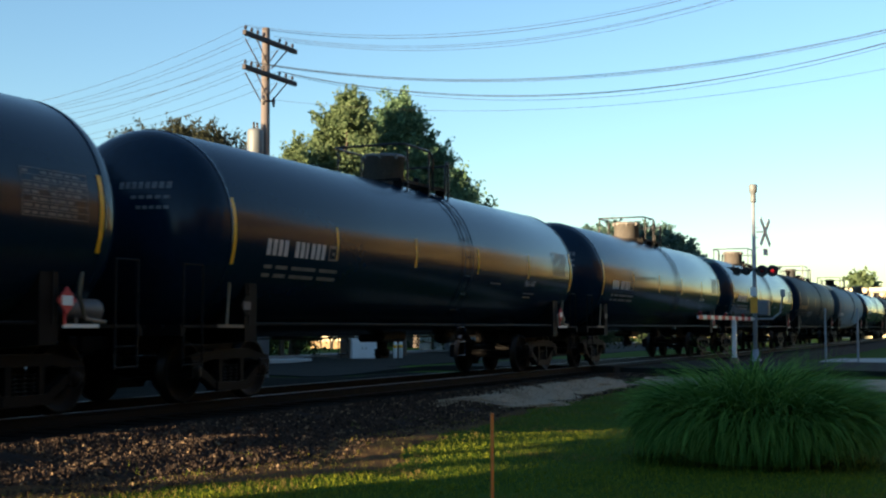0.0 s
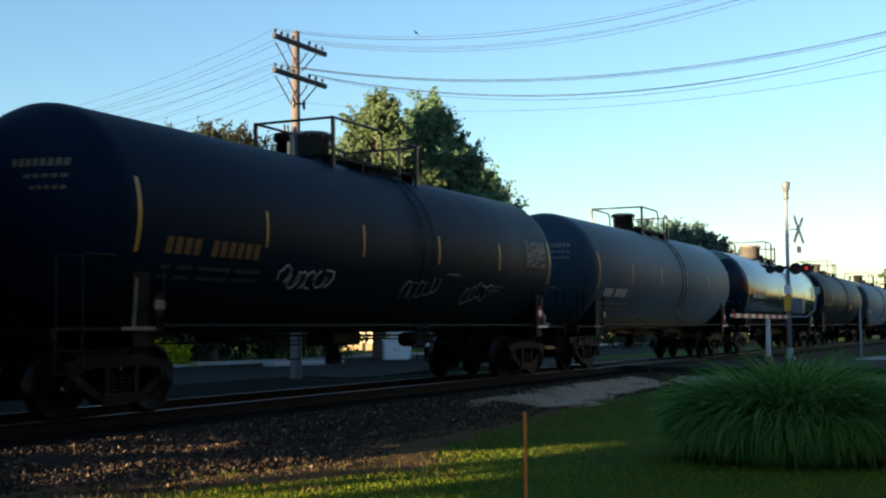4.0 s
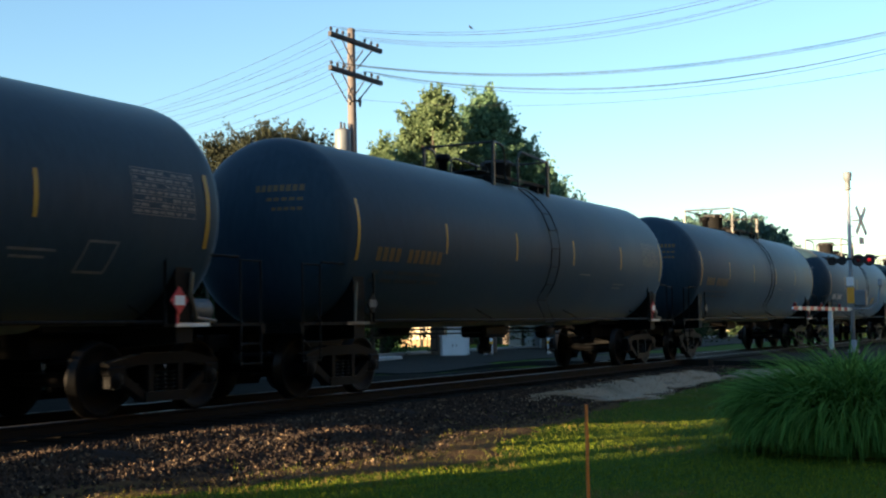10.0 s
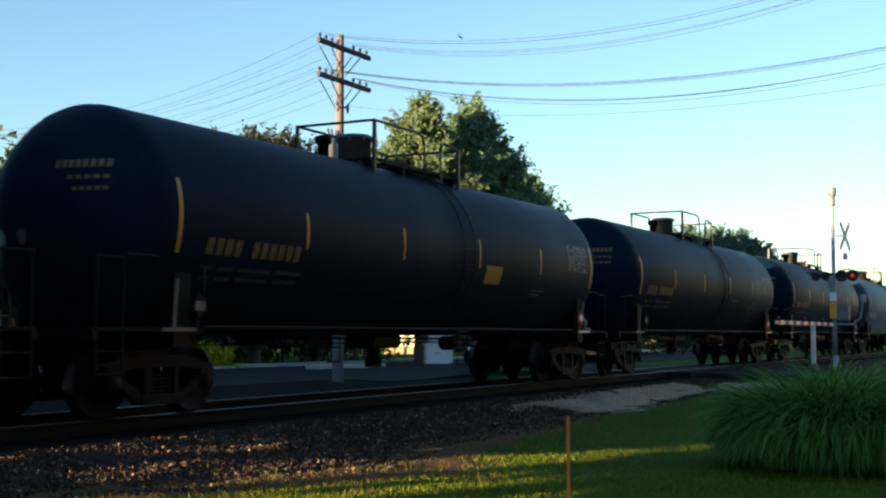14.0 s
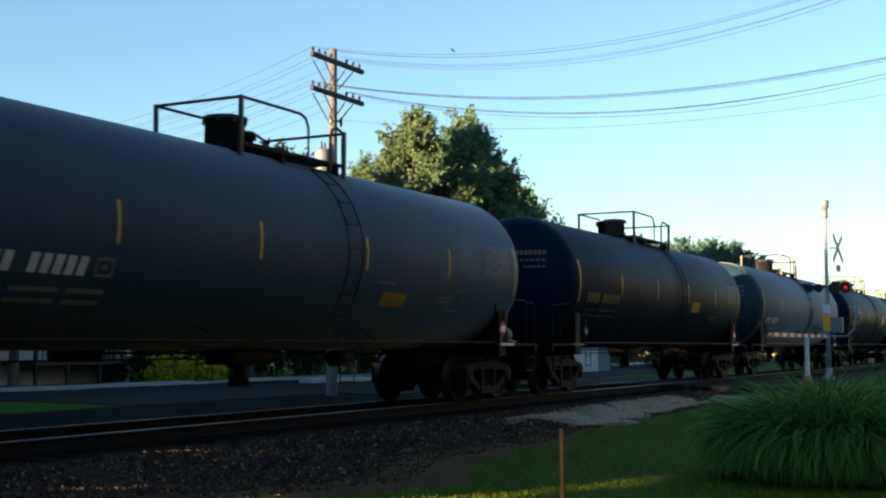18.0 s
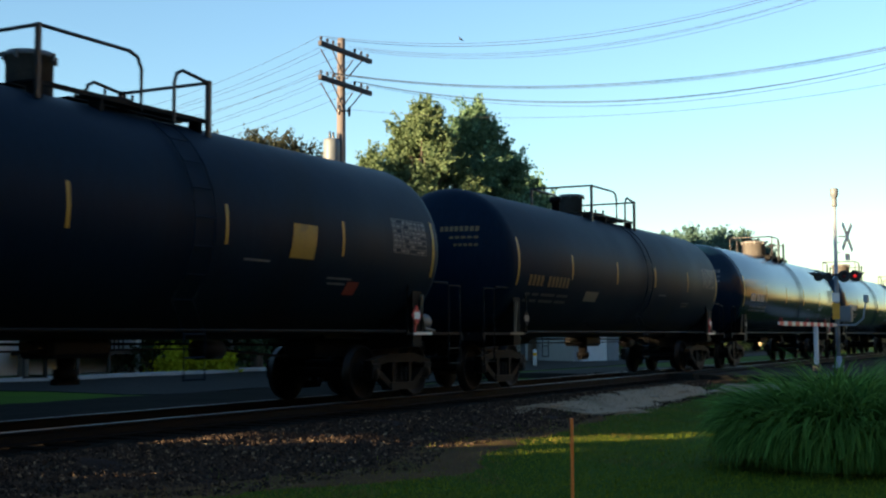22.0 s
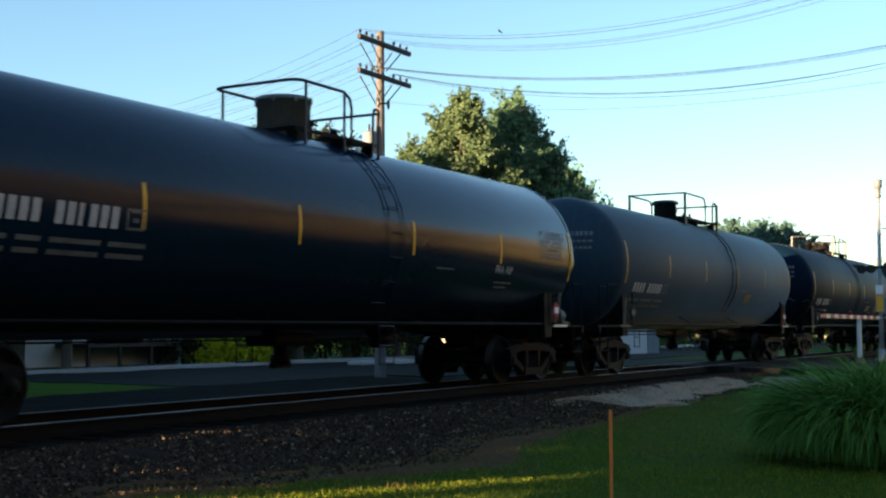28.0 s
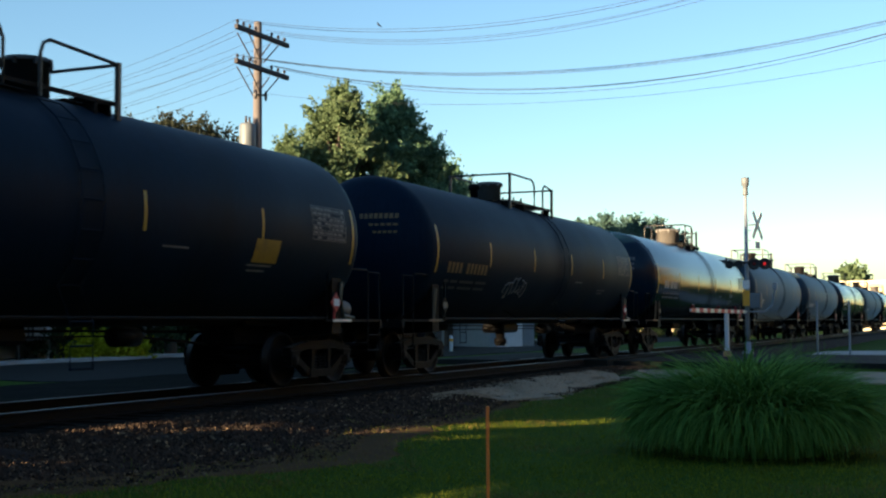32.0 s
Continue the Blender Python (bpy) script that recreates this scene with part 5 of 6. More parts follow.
a, q = rng.uniform(0, 6.283, n), np.sqrt(rng.uniform(0, 1, n))
roots = np.stack([tx + 0.5 * q * np.cos(a), ty + 0.5 * q * np.sin(a), np.full(n, land(tx, ty) - 0.03)], 1)
d = np.stack([np.cos(a), np.sin(a), np.zeros(n)], 1)
blades_along(roots, d, rng.uniform(0.9, 1.75, n), rng.uniform(0.014, 0.024, n), np.clip(0.1 + 0.4 * q + rng.normal(0, 0.1, n), 0.02, 1.2), REED, "ornamental_grass", "slim upright tuft of ornamental grass behind a mound", "ornamental grass", 0.6, 5)

def tree(x, y, height, width, leaf, seed, label, leaves=9000, low=0.25, leaf_size=0.3, tall=1.0, lobes=26, limbs=True, power=0.6):
    """A tapered trunk with limbs and a crown of many small leaf clumps."""
    r = random.Random(seed)
    g = land(x, y)
    t = thing("tree", label, "tree", pose(x, y, g))
    s = Shape()
    s.tube([(0, 0, -0.3), (0.05, 0.02, height * 0.2), (-0.05, 0.05, height * 0.45), (0.08, 0, height * 0.8)], [height * 0.028, height * 0.022, height * 0.015, height * 0.004], 9)
    centres = []
    for k in range(lobes):
        u = low + (1 - low) * (k + 0.5) / lobes
        shape = math.sin(math.pi * min(1, max(0.0, (u - low + 0.08) / (1.06 - low)) ** 0.8)) ** power
        a = k * 2.4 + r.uniform(-0.5, 0.5)
        rad = width * 0.5 * shape * (0.2 + 0.75 * math.sqrt(r.random()))
        c = Vector((rad * math.cos(a), rad * math.sin(a), height * (u * 0.9 + 0.02)))
        size = width * r.uniform(0.08, 0.17) * (26 / lobes) ** 0.33
        centres.append((c, size))
        if limbs:
            z0 = max(height * 0.15, c.z * 0.62)
            s.tube([(0, 0, z0), (c.x * 0.5, c.y * 0.5, z0 + (c.z - z0) * 0.6), (c.x, c.y, c.z)], [height * 0.011, height * 0.007, height * 0.002], 5)
    part("trunk", s, BARK, t, "grey-brown trunk and limbs")
    g2 = np.random.default_rng(seed)
    which = g2.integers(0, lobes, leaves)
    cc = np.array([c[:] for c, _ in centres])[which]
    ss = np.array([q for _, q in centres])[which]
    d = g2.normal(0, 1, (leaves, 3))
    d /= np.linalg.norm(d, axis=1)[:, None]
    p = cc + d * (ss * np.abs(g2.normal(0.75, 0.42, leaves)))[:, None] * np.array([1, 1, 0.8])
    spray = g2.random(leaves) < 0.3
    axis = g2.normal(0, 1, (lobes, 5, 3)) + np.array([c[:] for c, _ in centres])[:, None] * 0.25 / max(1.0, width * 0.1) * np.array([1, 1, 0.3])
    axis /= np.linalg.norm(axis, axis=2)[..., None]
    along = axis[which, g2.integers(0, 5, leaves)] * (ss * g2.uniform(0.5, 2.1, leaves))[:, None]
    p[spray] = (cc + along + d * (ss * 0.22)[:, None])[spray]
    e1 = g2.normal(0, 1, (leaves, 3))
    e1 /= np.linalg.norm(e1, axis=1)[:, None]
    e2 = np.cross(e1, g2.normal(0, 1, (leaves, 3)))
    e2 /= np.linalg.norm(e2, axis=1)[:, None]
    size = (leaf_size * g2.uniform(0.5, 1.2, leaves))[:, None]
    v = np.stack([p - e1 * size, p - e2 * size * 0.5, p + e1 * size, p + e2 * size * 0.55 + d * size * 0.3], 1)
    f = np.arange(leaves * 4).reshape(-1, 4)
    part("crown", fast_mesh("crown", v.reshape(-1, 3), f, leaf), None, t, "crown of many small leaves with gaps")
    return t
def tree_at(bearing, reach, el, width_deg, *rest, **more):
    x, y = spot(bearing, reach)
    top = EYE + reach * math.tan(radians(el)) - land(x, y)
    return tree(x, y, top * 1.04, radians(width_deg) * reach, *rest, **more)
tree_at(61.3, 66, 10.7, 5.6, LEAF, 11, "tall leafy green tree lit by low sun", 120000, leaf_size=0.115, lobes=105, low=0.2)
tree_at(63.7, 70, 10.5, 6.4, LEAF_DEEP, 12, "broad deep green tree with a ragged crown", 130000, leaf_size=0.12, lobes=105, low=0.2)
tree_at(58.9, 72, 8.7, 3.6, LEAF, 13, "leafy green tree behind the utility pole", 46000, leaf_size=0.11, lobes=80, low=0.2)
tree_at(53.7, 62, 9.05, 8.0, LEAF_BROWN, 14, "bronze-green broad tree behind the houses", 100000, leaf_size=0.1, lobes=150, low=0.4, power=0.22)
tree_at(66.3, 80, 7.4, 4.4, LEAF_DEEP, 15, "lower deep green tree beside a taller one", 26000, leaf_size=0.13, lobes=60)
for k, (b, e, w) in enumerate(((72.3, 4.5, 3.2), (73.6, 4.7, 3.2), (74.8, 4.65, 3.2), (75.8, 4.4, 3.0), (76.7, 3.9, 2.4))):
    tree_at(b, 150 + 6 * k, e, w, LEAF_HAZE, 30 + k, "distant blue-green tree over the train", 26000, leaf_size=0.24, lobes=70, power=0.4)
tree_at(84.3, 230, 2.4, 1.8, LEAF, 41, "distant tree beside the warehouse", 3000, leaf_size=0.6)

def shrub(bearing, reach, w, h, leaf, seed, label, leaves=2500):
    x, y = spot(bearing, reach)
    return tree(x, y, h, w, leaf, seed, label, leaves, 0.12, 0.13, lobes=12)
# tree added left of the view to shade the white house
tree(spot(45.4, 57)[0] - 9.0, spot(45.4, 57)[1] + 3, 9, 11, LEAF_SHADED, 61, "added tree that keeps sun off the white house", 16000, low=0.06, leaf_size=0.3, lobes=40)
# added out of view: high crowns shade the tank heads, low sun passes beneath
for k in range(11):
    tree(-52 + 6.1 * k, 20.4 + 0.7 * (k % 3), 11.0 + (k % 2), 8.6, LEAF, 90 + k, "added out-of-view tree that keeps sun off the tank ends", 9000, low=0.5, leaf_size=0.3, lobes=40)
# three unseen trees added to keep the sun off shrubs near the kerb
for k, (x, y) in enumerate(((24, 49.5), (18, 55), (29, 58))):
    tree(x, y, 9.5, 10, LEAF_SHADED, 66 + k, "added out-of-view tree that keeps sun off the kerbside shrubs", 10000, low=0.08, leaf_size=0.3, lobes=40)
tree(*spot(43.6, 49), 8.0, 7.5, LEAF_SHADED, 63, "dark green tree before the white house", 16000, low=0.38, leaf_size=0.2, lobes=40)
# added where it blocks the sun on the gable behind
tree(54.5, 55.0, 7.5, 8.5, LEAF_SHADED, 62, "added dense tree that keeps sun off a house gable", 12000, low=0.06, leaf_size=0.25, lobes=40)
# dense row added out of view to block low sun on the gravel slope
for k in range(7):
    tree(-3.6 + 2.1 * k, 19.8 + 0.4 * (k % 2), 4.4, 3.4, LEAF_SHADED, 120 + k, "added out-of-view hedge tree that shades the gravel slope", 5000, low=0.02, leaf_size=0.16, lobes=26)
shrub(50.4, 56, 2.8, 0.78, LEAF_LIME, 51, "lime green shrub by the kerb")
shrub(51.9, 56.5, 2.0, 0.7, LEAF_LIME, 52, "lime green shrub by the kerb")
shrub(49.3, 58, 3.0, 2.6, LEAF_SHADED, 53, "dark green shrub beside the porch", 4000)
shrub(52.6, 60, 3.6, 3.6, LEAF_SHADED, 54, "dark green shrub behind the lime shrubs", 4500)
shrub(55.0, 66, 5.0, 3.6, LEAF_SHADED, 55, "dark green hedge shrub", 5000)
shrub(57.6, 74, 6.0, 3.4, LEAF_SHADED, 56, "dark green hedge shrub", 5000)
shrub(65.2, 84, 6.0, 3.8, LEAF_SHADED, 57, "dark green hedge shrub", 5000)
shrub(67.2, 88, 5.0, 3.4, LEAF_SHADED, 58, "dark green hedge shrub", 5000)
shrub(71.8, 92, 8.0, 3.0, LEAF_SHADED, 59, "dark green hedge shrub", 5000)
for k in range(9):
    shrub(70.6 + 1.15 * k, 118 + 3 * (k % 2), 4.4, 3.0 - 0.3 * (k % 3), LEAF_SHADED, 140 + k, "dark green hedge shrub far beyond the street", 3000)
for k, b in enumerate((46.6, 48.9, 51.2, 53.6, 56.0, 58.3)):
    shrub(b, 65 + 2 * (k % 2), 4.6, 5.4 + 0.5 * (k % 3), LEAF_SHADED, 160 + k, "dense dark green tall shrub behind the houses", 9000)
shrub(45.8, 72, 8.0, 4.0, LEAF_SHADED, 60, "dark green hedge behind the house", 5000)

# ---- buildings ----
def wall_with(x0, x1, z0, z1, y, t, holes):
    """A wall facing -y with openings through it, in one piece."""
    cx = sorted({x0, x1, *[h[0] for h in holes], *[h[1] for h in holes]})
    cz = sorted({z0, z1, *[h[2] for h in holes], *[h[3] for h in holes]})
    n = len(cz)
    verts = [(a, b, c) for b in (y, y + t) for a in cx for c in cz]
    back = len(cx) * n
    solid = lambda i, j: 0 <= i < len(cx) - 1 and 0 <= j < n - 1 and not any(h[0] <= cx[i] and h[1] >= cx[i + 1] and h[2] <= cz[j] and h[3] >= cz[j + 1] for h in holes)
    faces = []
    for i in range(len(cx) - 1):
        for j in range(n - 1):
            if not solid(i, j):
                continue
            a, b, c, d = i * n + j, (i + 1) * n + j, (i + 1) * n + j + 1, i * n + j + 1
            faces += [(a, b, c, d), (back + d, back + c, back + b, back + a)]
            for (di, dj), (p, q) in {(0, -1): (a, b), (1, 0): (b, c), (0, 1): (c, d), (-1, 0): (d, a)}.items():
                if not solid(i + di, j + dj):
                    faces.append((q, p, back + p, back + q))
    return Shape().add(verts, faces)
def house(m, w, d, h, roof_h, wall, label, windows, doors=()):
    ob = thing("house", label, "house", m)
    part("wall", wall_with(-w / 2, w / 2, -0.3, h, 0, 0.2, list(windows) + list(doors)), wall, ob)
    for q in (-w / 2, w / 2 - 0.2):
        part("gable_wall", Shape().add([(q + k, y_, z_) for k in (0, 0.2) for y_, z_ in ((0.2, -0.3), (d, -0.3), (d, h), (d / 2, h + roof_h), (0.2, h + 0.2 * roof_h / (d / 2)))], [(0, 4, 3, 2, 1), (5, 6, 7, 8, 9), (0, 1, 6, 5), (1, 2, 7, 6), (2, 3, 8, 7), (3, 4, 9, 8), (4, 0, 5, 9)]), wall, ob)
    part("wall", Shape().box(-w / 2 + 0.2, w / 2 - 0.2, d - 0.2, d, -0.3, h), wall, ob)
    e = 0.4
    s = Shape()
    for o in (-1, 1):
        y0, y1 = (-e, d / 2) if o < 0 else (d + e, d / 2)
        z0 = h - e * roof_h / (d / 2)
        v = [(-w / 2 - e, y0, z0), (w / 2 + e, y0, z0), (w / 2 + e, y1, h + roof_h), (-w / 2 - e, y1, h + roof_h)]
        s.add(v + [(a, b, c + 0.15) for a, b, c in v], [(0, 1, 2, 3), (7, 6, 5, 4), (0, 4, 5, 1), (2, 6, 7, 3), (1, 5, 6, 2), (3, 7, 4, 0)])
    part("roof", s, ROOF, ob, "dark shingle roof")
    if wall is SIDING:
        z = 0.0
        while z < h:
            segs = [(-w / 2, w / 2)]
            for hx0, hx1, hz0, hz1 in list(windows) + list(doors):
                if hz0 < z + 0.2 and hz1 > z:
                    segs = [r for p in segs for r in ((p[0], min(p[1], hx0)), (max(p[0], hx1), p[1])) if r[1] - r[0] > 0.02]
            for p in segs:
                part("siding_board", Shape().add([(p[0], -0.035, z), (p[1], -0.035, z), (p[1], -0.006, z + 0.21), (p[0], -0.006, z + 0.21), (p[0], 0, z), (p[1], 0, z)], [(0, 1, 2, 3), (0, 4, 5, 1)]), wall, ob)
            z += 0.2
    for x0, x1, z0, z1 in windows:
        wdw = part("window", Shape().box(x0 - 0.08, x0, -0.05, 0.12, z0 - 0.08, z1 + 0.08).box(x1, x1 + 0.08, -0.05, 0.12, z0 - 0.08, z1 + 0.08).box(x0, x1, -0.05, 0.12, z1, z1 + 0.08).box(x0, x1, -0.05, 0.12, z0 - 0.08, z0).box(x0, x1, 0.02, 0.08, (z0 + z1) / 2 - 0.025, (z0 + z1) / 2 + 0.025), SIGN_WHITE, ob, "white framed sash window")
        part("pane", Shape().box(x0, x1, 0.09, 0.11, z0, z1), GLASS, wdw)
    for x0, x1, z0, z1 in doors:
        dr = part("door", Shape().box(x0, x1, 0.06, 0.12, z0, z1), CABINET_WHITE, ob, "panelled white door")
        for k in range(3):
            part("panel", Shape().box(x0 + 0.12, x1 - 0.12, 0.04, 0.06, z0 + 0.15 + k * (z1 - z0) / 3, z0 + (k + 1) * (z1 - z0) / 3 - 0.08, 0.01), CABINET_WHITE, dr)
    return ob
hx, hy = spot(45.4, 57)
hm = pose(hx, hy, land(hx, hy), 0, 0, 0)
house(hm, 9.5, 8, 3.6, 1.6, SIDING, "white clapboard house with a dark raised porch", [(-3.6, -2.6, 1.6, 3.0), (-0.5, 0.5, 1.6, 3.0), (2.9, 3.7, 1.6, 3.1)], [(1.0, 1.9, 1.0, 3.0)])
porch = thing("porch", "dark timber porch with steps and railing on a house front", "porch", hm)
part("deck", Shape().box(-3.2, 4.2, -2.0, -0.05, 0.85, 1.0, 0.01), DARK_WOOD, porch)
for x in (-3.1, -1.3, 0.6, 2.4, 4.1):
    part("post", Shape().box(x - 0.06, x + 0.06, -1.95, -1.83, -0.2, 3.2), DARK_WOOD if x < 2 else SIGN_WHITE, porch)
part("porch_roof", Shape().box(-3.4, 4.4, -2.2, -0.05, 3.2, 3.32, 0.01), ROOF, porch, "flat dark porch roof")
for k in range(26):
    x = -3.0 + k * 0.28
    if not 3.0 < x < 4.1:
        part("baluster", Shape().box(x - 0.018, x + 0.018, -1.91, -1.87, 1.0, 1.85), SIGN_WHITE if x > 1.5 else DARK_WOOD, porch)
part("handrail", Shape().box(-3.1, 3.0, -1.94, -1.84, 1.85, 1.92), DARK_WOOD, porch)
for k in range(5):
    part("step", Shape().box(3.0, 4.1, -2.0 - 0.28 * (k + 1), -2.0 - 0.28 * k, -0.2, 0.85 - 0.18 * (k + 1), 0.01), DARK_WOOD, porch)
for q in (3.02, 4.08):
    part("stair_rail", Shape().tube([(q, -2.0, 1.85), (q, -3.3, 0.95)], 0.03, 5).tube([(q, -3.3, 0.95), (q, -3.3, -0.1)], 0.03, 5), DARK_WOOD, porch)
# houses and shrubs added out of view to shade the far ground and crossing
for k, (x, wd) in enumerate(((20.5, 11), (6, 12), (-9, 11), (-24, 12), (-40, 12), (-57, 13))):
    house(pose(x, 38.0 + 0.6 * (k % 2), land(x, 38)), wd + (1.6 if x > -35 else 0), 7, 6.2 if x > -35 else 3.0, 2.6 if x > -35 else 1.8, DARK_WOOD if k < 2 else BRICK_TAN, "added out-of-view house that shades the ground beyond the track", [(-3.6, -2.4, 1.0, 2.2), (1.4, 2.8, 1.0, 2.2)], [(-0.8, 0.2, 0.05, 2.15)])
    shrub(math.degrees(math.atan2(x + wd / 2 + 1.6, 38.0)), math.hypot(x + wd / 2 + 1.6, 38.0), 4.2, 3.9, LEAF_SHADED, 80 + k, "added out-of-view shrub that closes a sunny gap between houses", 3500)
gx, gy = spot(60.85, 98)
g1 = house(pose(gx, gy, land(gx, gy), 0, 0, -60), 3.0, 6, 3.2, 1.4, CREAM, "cream house end wall lit by low sun", [])
part("plinth", Shape().box(-2.1, 1.7, -0.12, -0.01, -0.3, 0.55), BRICK_TAN, g1, "tan brick lower wall")
for q in (-1.3, -0.55, 0.3, 1.2):
    part("post", Shape().box(q - 0.05, q + 0.05, -0.75, -0.65, 0.0, 3.0), DARK_WOOD, g1, "dark porch post")
part("handrail", Shape().box(-1.4, 1.4, -0.76, -0.66, 1.02, 1.1), DARK_WOOD, g1, "dark porch rail")
gx, gy = spot(66.2, 84)
house(pose(gx, gy, land(gx, gy), 0, 0, -20), 1.9, 2.4, 1.9, 0.5, BLUE_GREY, "small blue-grey metal shed", [])
gx, gy = spot(69.2, 78)
house(pose(gx, gy, land(gx, gy), 0, 0, -30), 3.6, 5, 2.1, 0.9, BLUE_GREY, "low blue-grey garage with a roller door", [], [(-1.2, 0.9, 0.0, 1.8)])
# dark walls stand in for shade on this house's gable
gx, gy = spot(52.5, 76)
house(pose(gx, gy, land(gx, gy), 0, 0, 0), 9, 8, 3.4, 2.4, DARK_WOOD, "house behind shrubs, walls darkened for shade", [(-3, -2, 1, 2.3), (1, 2, 1, 2.3)], [(-0.6, 0.4, 0.1, 2.2)])
# here too the wall colour is darkened in place of shade
gx, gy = spot(66.6, 104)
house(pose(gx, gy, land(gx, gy), 0, 0, 0), 8, 8, 3.2, 2.2, DARK_WOOD, "low house with tree shade put into its wall colour", [(-3, -1.6, 1, 2.2), (1, 2.2, 1, 2.2)], [(-0.6, 0.4, 0.1, 2.2)])
# equipment cabinet and bollards
def cabinet(bearing, reach, w, h, label):
    qx, qy = spot(bearing, reach)
    cab = thing("equipment_cabinet", label, "cabinet", pose(qx, qy, land(qx, qy), 0, 0, -55), group="signal cabinets")
    part("body", Shape().box(-w / 2, w / 2, -0.45, 0.45, 0.05, h, 0.02), CABINET_WHITE, cab)
    part("lid", Shape().box(-w / 2 - 0.05, w / 2 + 0.05, -0.52, 0.5, h, h + 0.08, 0.02), CABINET_WHITE, cab)
    part("plinth", Shape().box(-w / 2 - 0.04, w / 2 + 0.04, -0.5, 0.5, -0.2, 0.05), CONCRETE, cab)
    for q in (-1, 1):
        dr = part("door", Shape().box(q * 0.02, q * (w / 2 - 0.04), -0.475, -0.452, 0.12, h - 0.07, 0.01), CABINET_WHITE, cab)
        part("handle", Shape().box(q * 0.08, q * 0.11, -0.5, -0.475, h * 0.5, h * 0.5 + 0.12), IRON, dr)
cabinet(62.03, 63.5, 1.25, 0.98, "white metal signal equipment cabinet beside the side road")
cabinet(62.2, 66.5, 1.2, 1.7, "taller white metal equipment cabinet behind a low one")
kx, ky = spot(57.9, 57)
thing("kerb_block", "pale concrete kerb block beside the side road", "kerb", pose(kx, ky, land(kx, ky), 0, 0, -8), shape=Shape().box(-2.4, 2.4, -0.4, 0.4, -0.1, 0.2, 0.04), mat=CONCRETE)
for b, r in ((63.5, 64), (63.75, 64.4), (66.4, 66)):
    x, y = spot(b, r)
    o = thing("bollard", "short white concrete bollard by the road", "bollard", pose(x, y, land(x, y)), group="bollards by the road")
    part("post", Shape().lathe([(-0.2, 0.1), (0.8, 0.1), (0.86, 0.07), (0.88, 0.0)], "z", n=12), CABINET_WHITE, o)
    part("band", Shape().lathe([(0.55, 0.102), (0.55, 0.106), (0.7, 0.106), (0.7, 0.102)], "z", n=12), YELLOW, o)
# warehouse far along the line
wh = thing("warehouse", "long buff warehouse far down the line lit by the sun", "warehouse", pose(190, 14, land(190, 14)))
s = Shape()
s.box(0, 60, 0, 50, -0.5, 7.0)
part("wall", s, WARM_WALL, wh)
part("roof", Shape().box(-0.3, 60.3, -0.3, 50.3, 7.0, 7.5), CREAM, wh, "pale roof edge")
for k in range(6):
    part("window", Shape().box(-0.06, -0.01, 4 + k * 7, 8 + k * 7, 4.0, 5.4), GLASS, wh, "dark window band")
# slim posts by the street
for b in (82.75, 84.1):
    x, y = spot(b, 60)
    o = thing("sign_post", "slim grey steel post by the street", "post", pose(x, y, land(x, y)), group="posts by the street")
    part("post", Shape().tube([(0, 0, -0.2), (0, 0, 2.6)], 0.05, 6), ALU, o)
# unseen woods behind the eye close the place, block low sky, warm the reflections
def far_woods(seed, cx, cy, length, turn, label, more=0.0):
    g2 = np.random.default_rng(seed)
    n = 9000
    u = g2.uniform(-0.5, 0.5, n) * length
    top = 9 + more + 3 * np.sin(u * 0.11 + seed) + 2 * np.sin(u * 0.37)
    z = g2.uniform(0, 1, n) ** 0.7 * top
    w = g2.normal(0, 3, n)
    a = radians(turn)
    p = np.stack([cx + u * math.cos(a) - w * math.sin(a), cy + u * math.sin(a) + w * math.cos(a), z - 0.6], 1)
    e1 = g2.normal(0, 1, (n, 3)); e2 = g2.normal(0, 1, (n, 3))
    v = np.stack([p - e1, p - e2 * 0.7, p + e1, p + e2 * 0.7], 1)
    tagged(new("woods", fast_mesh("woods", v.reshape(-1, 3), np.arange(4 * n).reshape(-1, 4), LEAF_WOODS)), label, "woods", kind="stuff")
far_woods(3, 60, -55, 260, 12, "unseen row of trees across the lawn")
far_woods(5, 30, -22, 190, 0, "unseen tall row of trees across the lawn", 5.0)
far_woods(6, 30, -26, 200, 3, "unseen tall row of trees across the lawn", 7.0)
far_woods(4, -70, -20, 120, 100, "unseen row of trees across the lawn")

# ---- cars of the train ----
first = {k: tank_car(NAMES[k], LABELS[NAMES[k]]) for k in "NBRDPGQ"}
# slow drift of the train against an even pace: seconds, metres
DRIFT = [(0, 0.04), (1.2, 0.01), (2.5, -0.12), (3.7, -0.1), (4.5, -0.06), (6.5, 0.13), (7.5, 0.13), (8.7, 0.12), (10, 0.03), (11.2, 0.04), (12.5, 0.07), (13.7, -0.01), (16.5, -0.11), (17.5, -0.06), (18.7, -0.05), (20, -0.03), (22.5, 0.01), (23.7, 0.08), (25, 0.02), (27.5, -0.1), (28.7, -0.12), (30, -0.08), (31, 0.02), (31.5, 0.0), (32, 0.28)]
START, x = {}, 13.69
for i, c in enumerate(TRAIN):
    if i == 0:
        x -= 3 * LENGTH["new"]
    START[i - 3] = x + LENGTH[NAMES[c]] / 2
    x += LENGTH[NAMES[c]]
def car_at(k, t):
    pace = SPEED * t - 0.0674 * t + 0.0019 * t * t
    return START[k] - pace + float(np.interp(t, [q for q, _ in DRIFT], [d for _, d in DRIFT]))
CARS = {}
used = set()
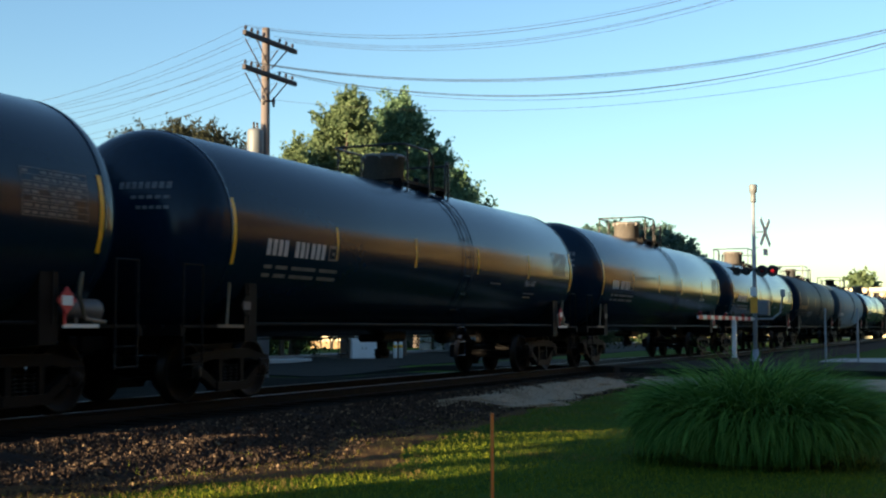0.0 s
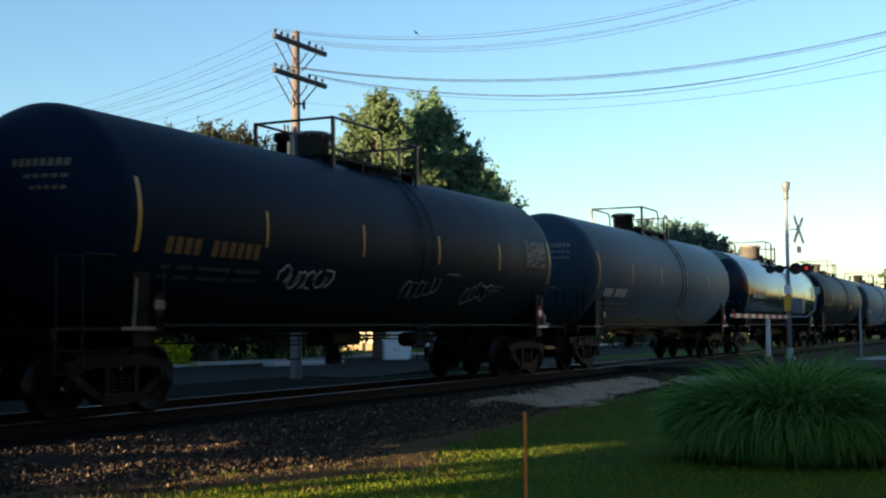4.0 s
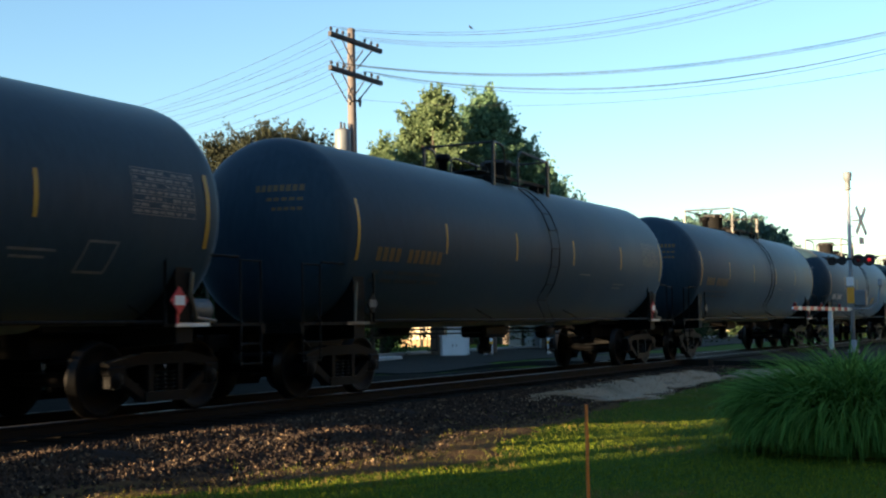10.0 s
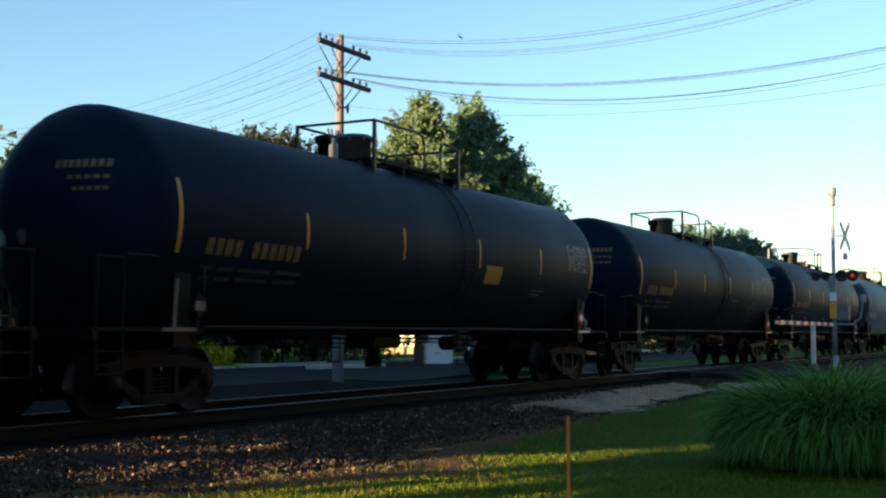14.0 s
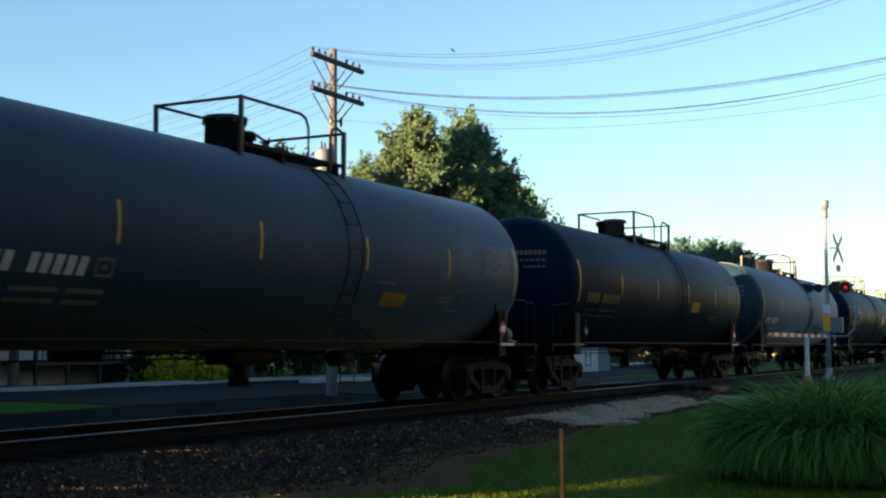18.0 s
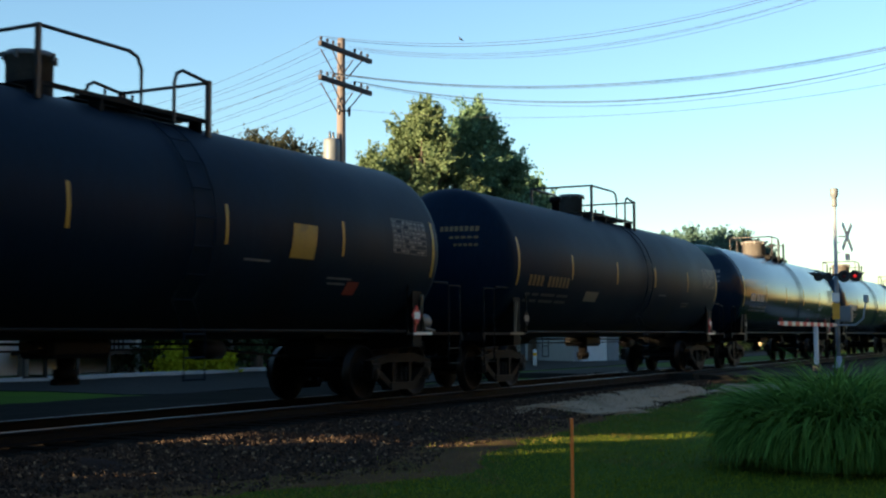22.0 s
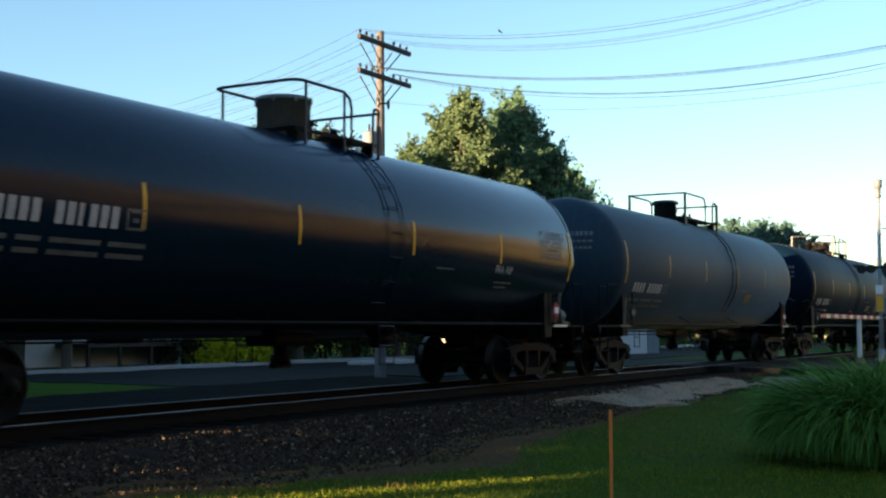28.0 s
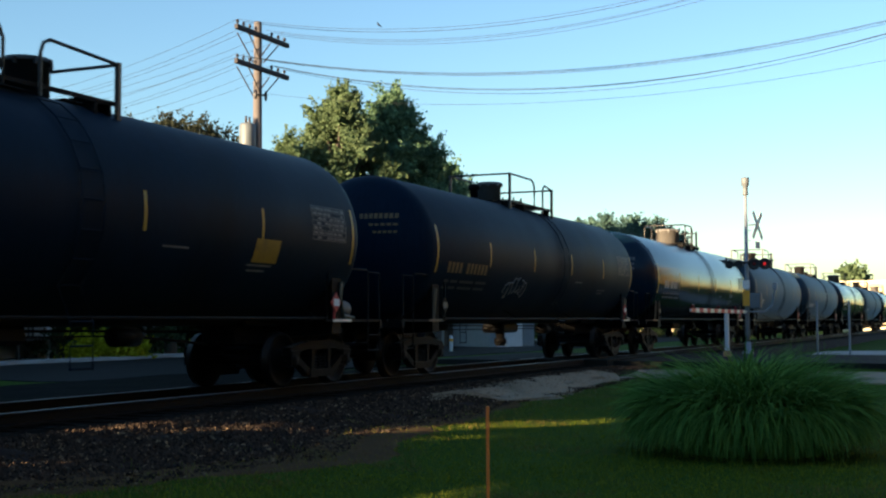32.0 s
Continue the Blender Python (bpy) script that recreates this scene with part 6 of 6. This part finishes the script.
for i, c in enumerate(TRAIN):
    k = i - 3
    if c in used:
        CARS[k] = copy_thing(first[c], pose(car_at(k, 0), D, 0))
    else:
        CARS[k] = first[c]
        CARS[k].matrix_basis = pose(car_at(k, 0), D, 0)
        used.add(c)

# what sets single cars apart
EXTRA = {
    3: [("graffiti", 3.5, 1.75, 1.5, 0.26, DUST_GREY, 6), ("graffiti", 7.6, 1.7, 1.3, 0.3, DIM_INK, 5), ("graffiti", 10.2, 1.65, 1.3, 0.3, DIM_INK, 5)],
    6: [("notice_panel", 9.6, 1.98, 0.7, 0.3, PANEL_YELLOW, 0)], 7: [("notice_panel", 8.7, 1.78, 0.7, 0.22, PANEL_YELLOW, 0), ("worn_patch", 10.3, 1.95, 0.5, 0.3, DIM_INK, 3)],
    10: [("notice_panel", 9.9, 1.78, 0.75, 0.28, PANEL_YELLOW, 0), ("paint_mark", 5.0, 2.0, 0.85, 0.36, FADED_RED, 9)],
    11: [("notice_panel", 9.0, 2.02, 0.7, 0.34, PANEL_YELLOW, 0)],
    14: [("notice_panel", 9.4, 1.75, 0.8, 0.22, PANEL_YELLOW, 0)], 15: [("notice_panel", 9.1, 2.05, 0.8, 0.3, PANEL_YELLOW, 0)],
    16: [("graffiti", 8.3, 2.0, 0.5, 0.6, DUST_GREY, 2), ("graffiti", 9.4, 1.72, 3.4, 0.26, DIM_INK, 10), ("notice_panel", 8.2, 1.55, 0.7, 0.2, GOLD_INK, 0)],
    17: [("notice_panel", 10.2, 2.2, 0.62, 0.5, PANEL_YELLOW, 0), ("paint_mark", 11.9, 1.72, 0.34, 0.2, FADED_RED, 0)],
    18: [("notice_panel", 3.9, 1.85, 0.8, 0.22, BEIGE, 0)],
    23: [("notice_panel", 9.8, 1.8, 0.5, 0.24, PANEL_YELLOW, 0)],
    24: [("notice_panel", 9.6, 1.75, 0.7, 0.22, PANEL_YELLOW, 0), ("graffiti", 11.4, 1.72, 0.9, 0.4, DUST_GREY, 9)],
    25: [("notice_panel", 11.4, 2.0, 0.7, 0.36, PANEL_YELLOW, 0)], 26: [("graffiti", 4.2, 1.72, 1.3, 0.34, DIM_INK, 6)],
}
for k, x in ((7, 12.35), (9, 11.6), (12, 11.6), (13, 11.5), (14, 11.8)):
    EXTRA.setdefault(k, []).append(("frame_mark", x, 1.72, 0.5, 0.38, DIM_INK, 0))
WORDS = {"frame_mark": "pale slanted frame mark", "graffiti": "pale sprayed graffiti strokes", "notice_panel": "yellow notice panel", "worn_patch": "pale worn patch", "paint_mark": "faded red paint mark"}
for k, items in EXTRA.items():
    for name, x, z, w, hh, mat, strokes in items:
        if name == "frame_mark":
            for bx0, bz0, bw, bh in ((0, 0, w, 0.03), (0, hh - 0.03, w, 0.03), (0, 0, 0.03, hh), (w - 0.03, 0, 0.03, hh)):
                extra(CARS[k], NAMES[TRAIN[k + 3]], name, x + bx0 + 0.3 * bz0, z + bz0, bw, bh, mat, WORDS[name], 0.3, 0)
            continue
        extra(CARS[k], NAMES[TRAIN[k + 3]], name, x, z, w, hh, mat, WORDS[name], 0.12, strokes)
head_tag(CARS[16], "dusty", -0.62, 0.05, 0.78, 0.6)

# ---- what moves ----
def motions():
    a = 1 / FPS
    times = [0, a] + [t for t, _ in DRIFT[1:-1]] + [32 - a, 32]
    for k, car in CARS.items():
        walk(car, [(t, pose(car_at(k, t), D, 0)) for t in times])
    # wheels turn as they roll
    turn = math.degrees(SPEED / 0.457) / FPS
    masters = {}
    for ob in scene.objects:
        o = ob.get("side")
        if o is None:
            continue
        if o not in masters:
            walk(ob, [(i / FPS, pose(0.889 * o, 0, 0.457, 0, -(turn * i) % 360, 0)) for i in range(0, 961)])
            masters[o] = ob.animation_data
        else:
            ob.rotation_mode = "QUATERNION"
            ob.animation_data_create()
            ob.animation_data.action = masters[o].action
            ob.animation_data.action_slot = masters[o].action_slot
    # the bird comes in from the street side and settles on the wire
    def on_air(bearing, reach, el):
        x, y = spot(bearing, reach)
        return x, y, EYE + reach * math.tan(radians(el))
    wx, wy, wz = on_air(63.05, 36.9, 13.55)
    rows = [(0, 88.0, 44, 15.0), (0.5, 80.5, 41, 13.9), (1.0, 73.4, 39, 13.1), (1.5, 67.6, 37.8, 13.2), (1.8, 64.2, 37.1, 13.5)]
    walk(bird, [(t, pose(*on_air(b, r, e), 0, -8, 150)) for t, b, r, e in rows] + [(t, pose(wx, wy, wz, 0, -25, 150)) for t in (2.1, 10, 20, 32)])

motions()
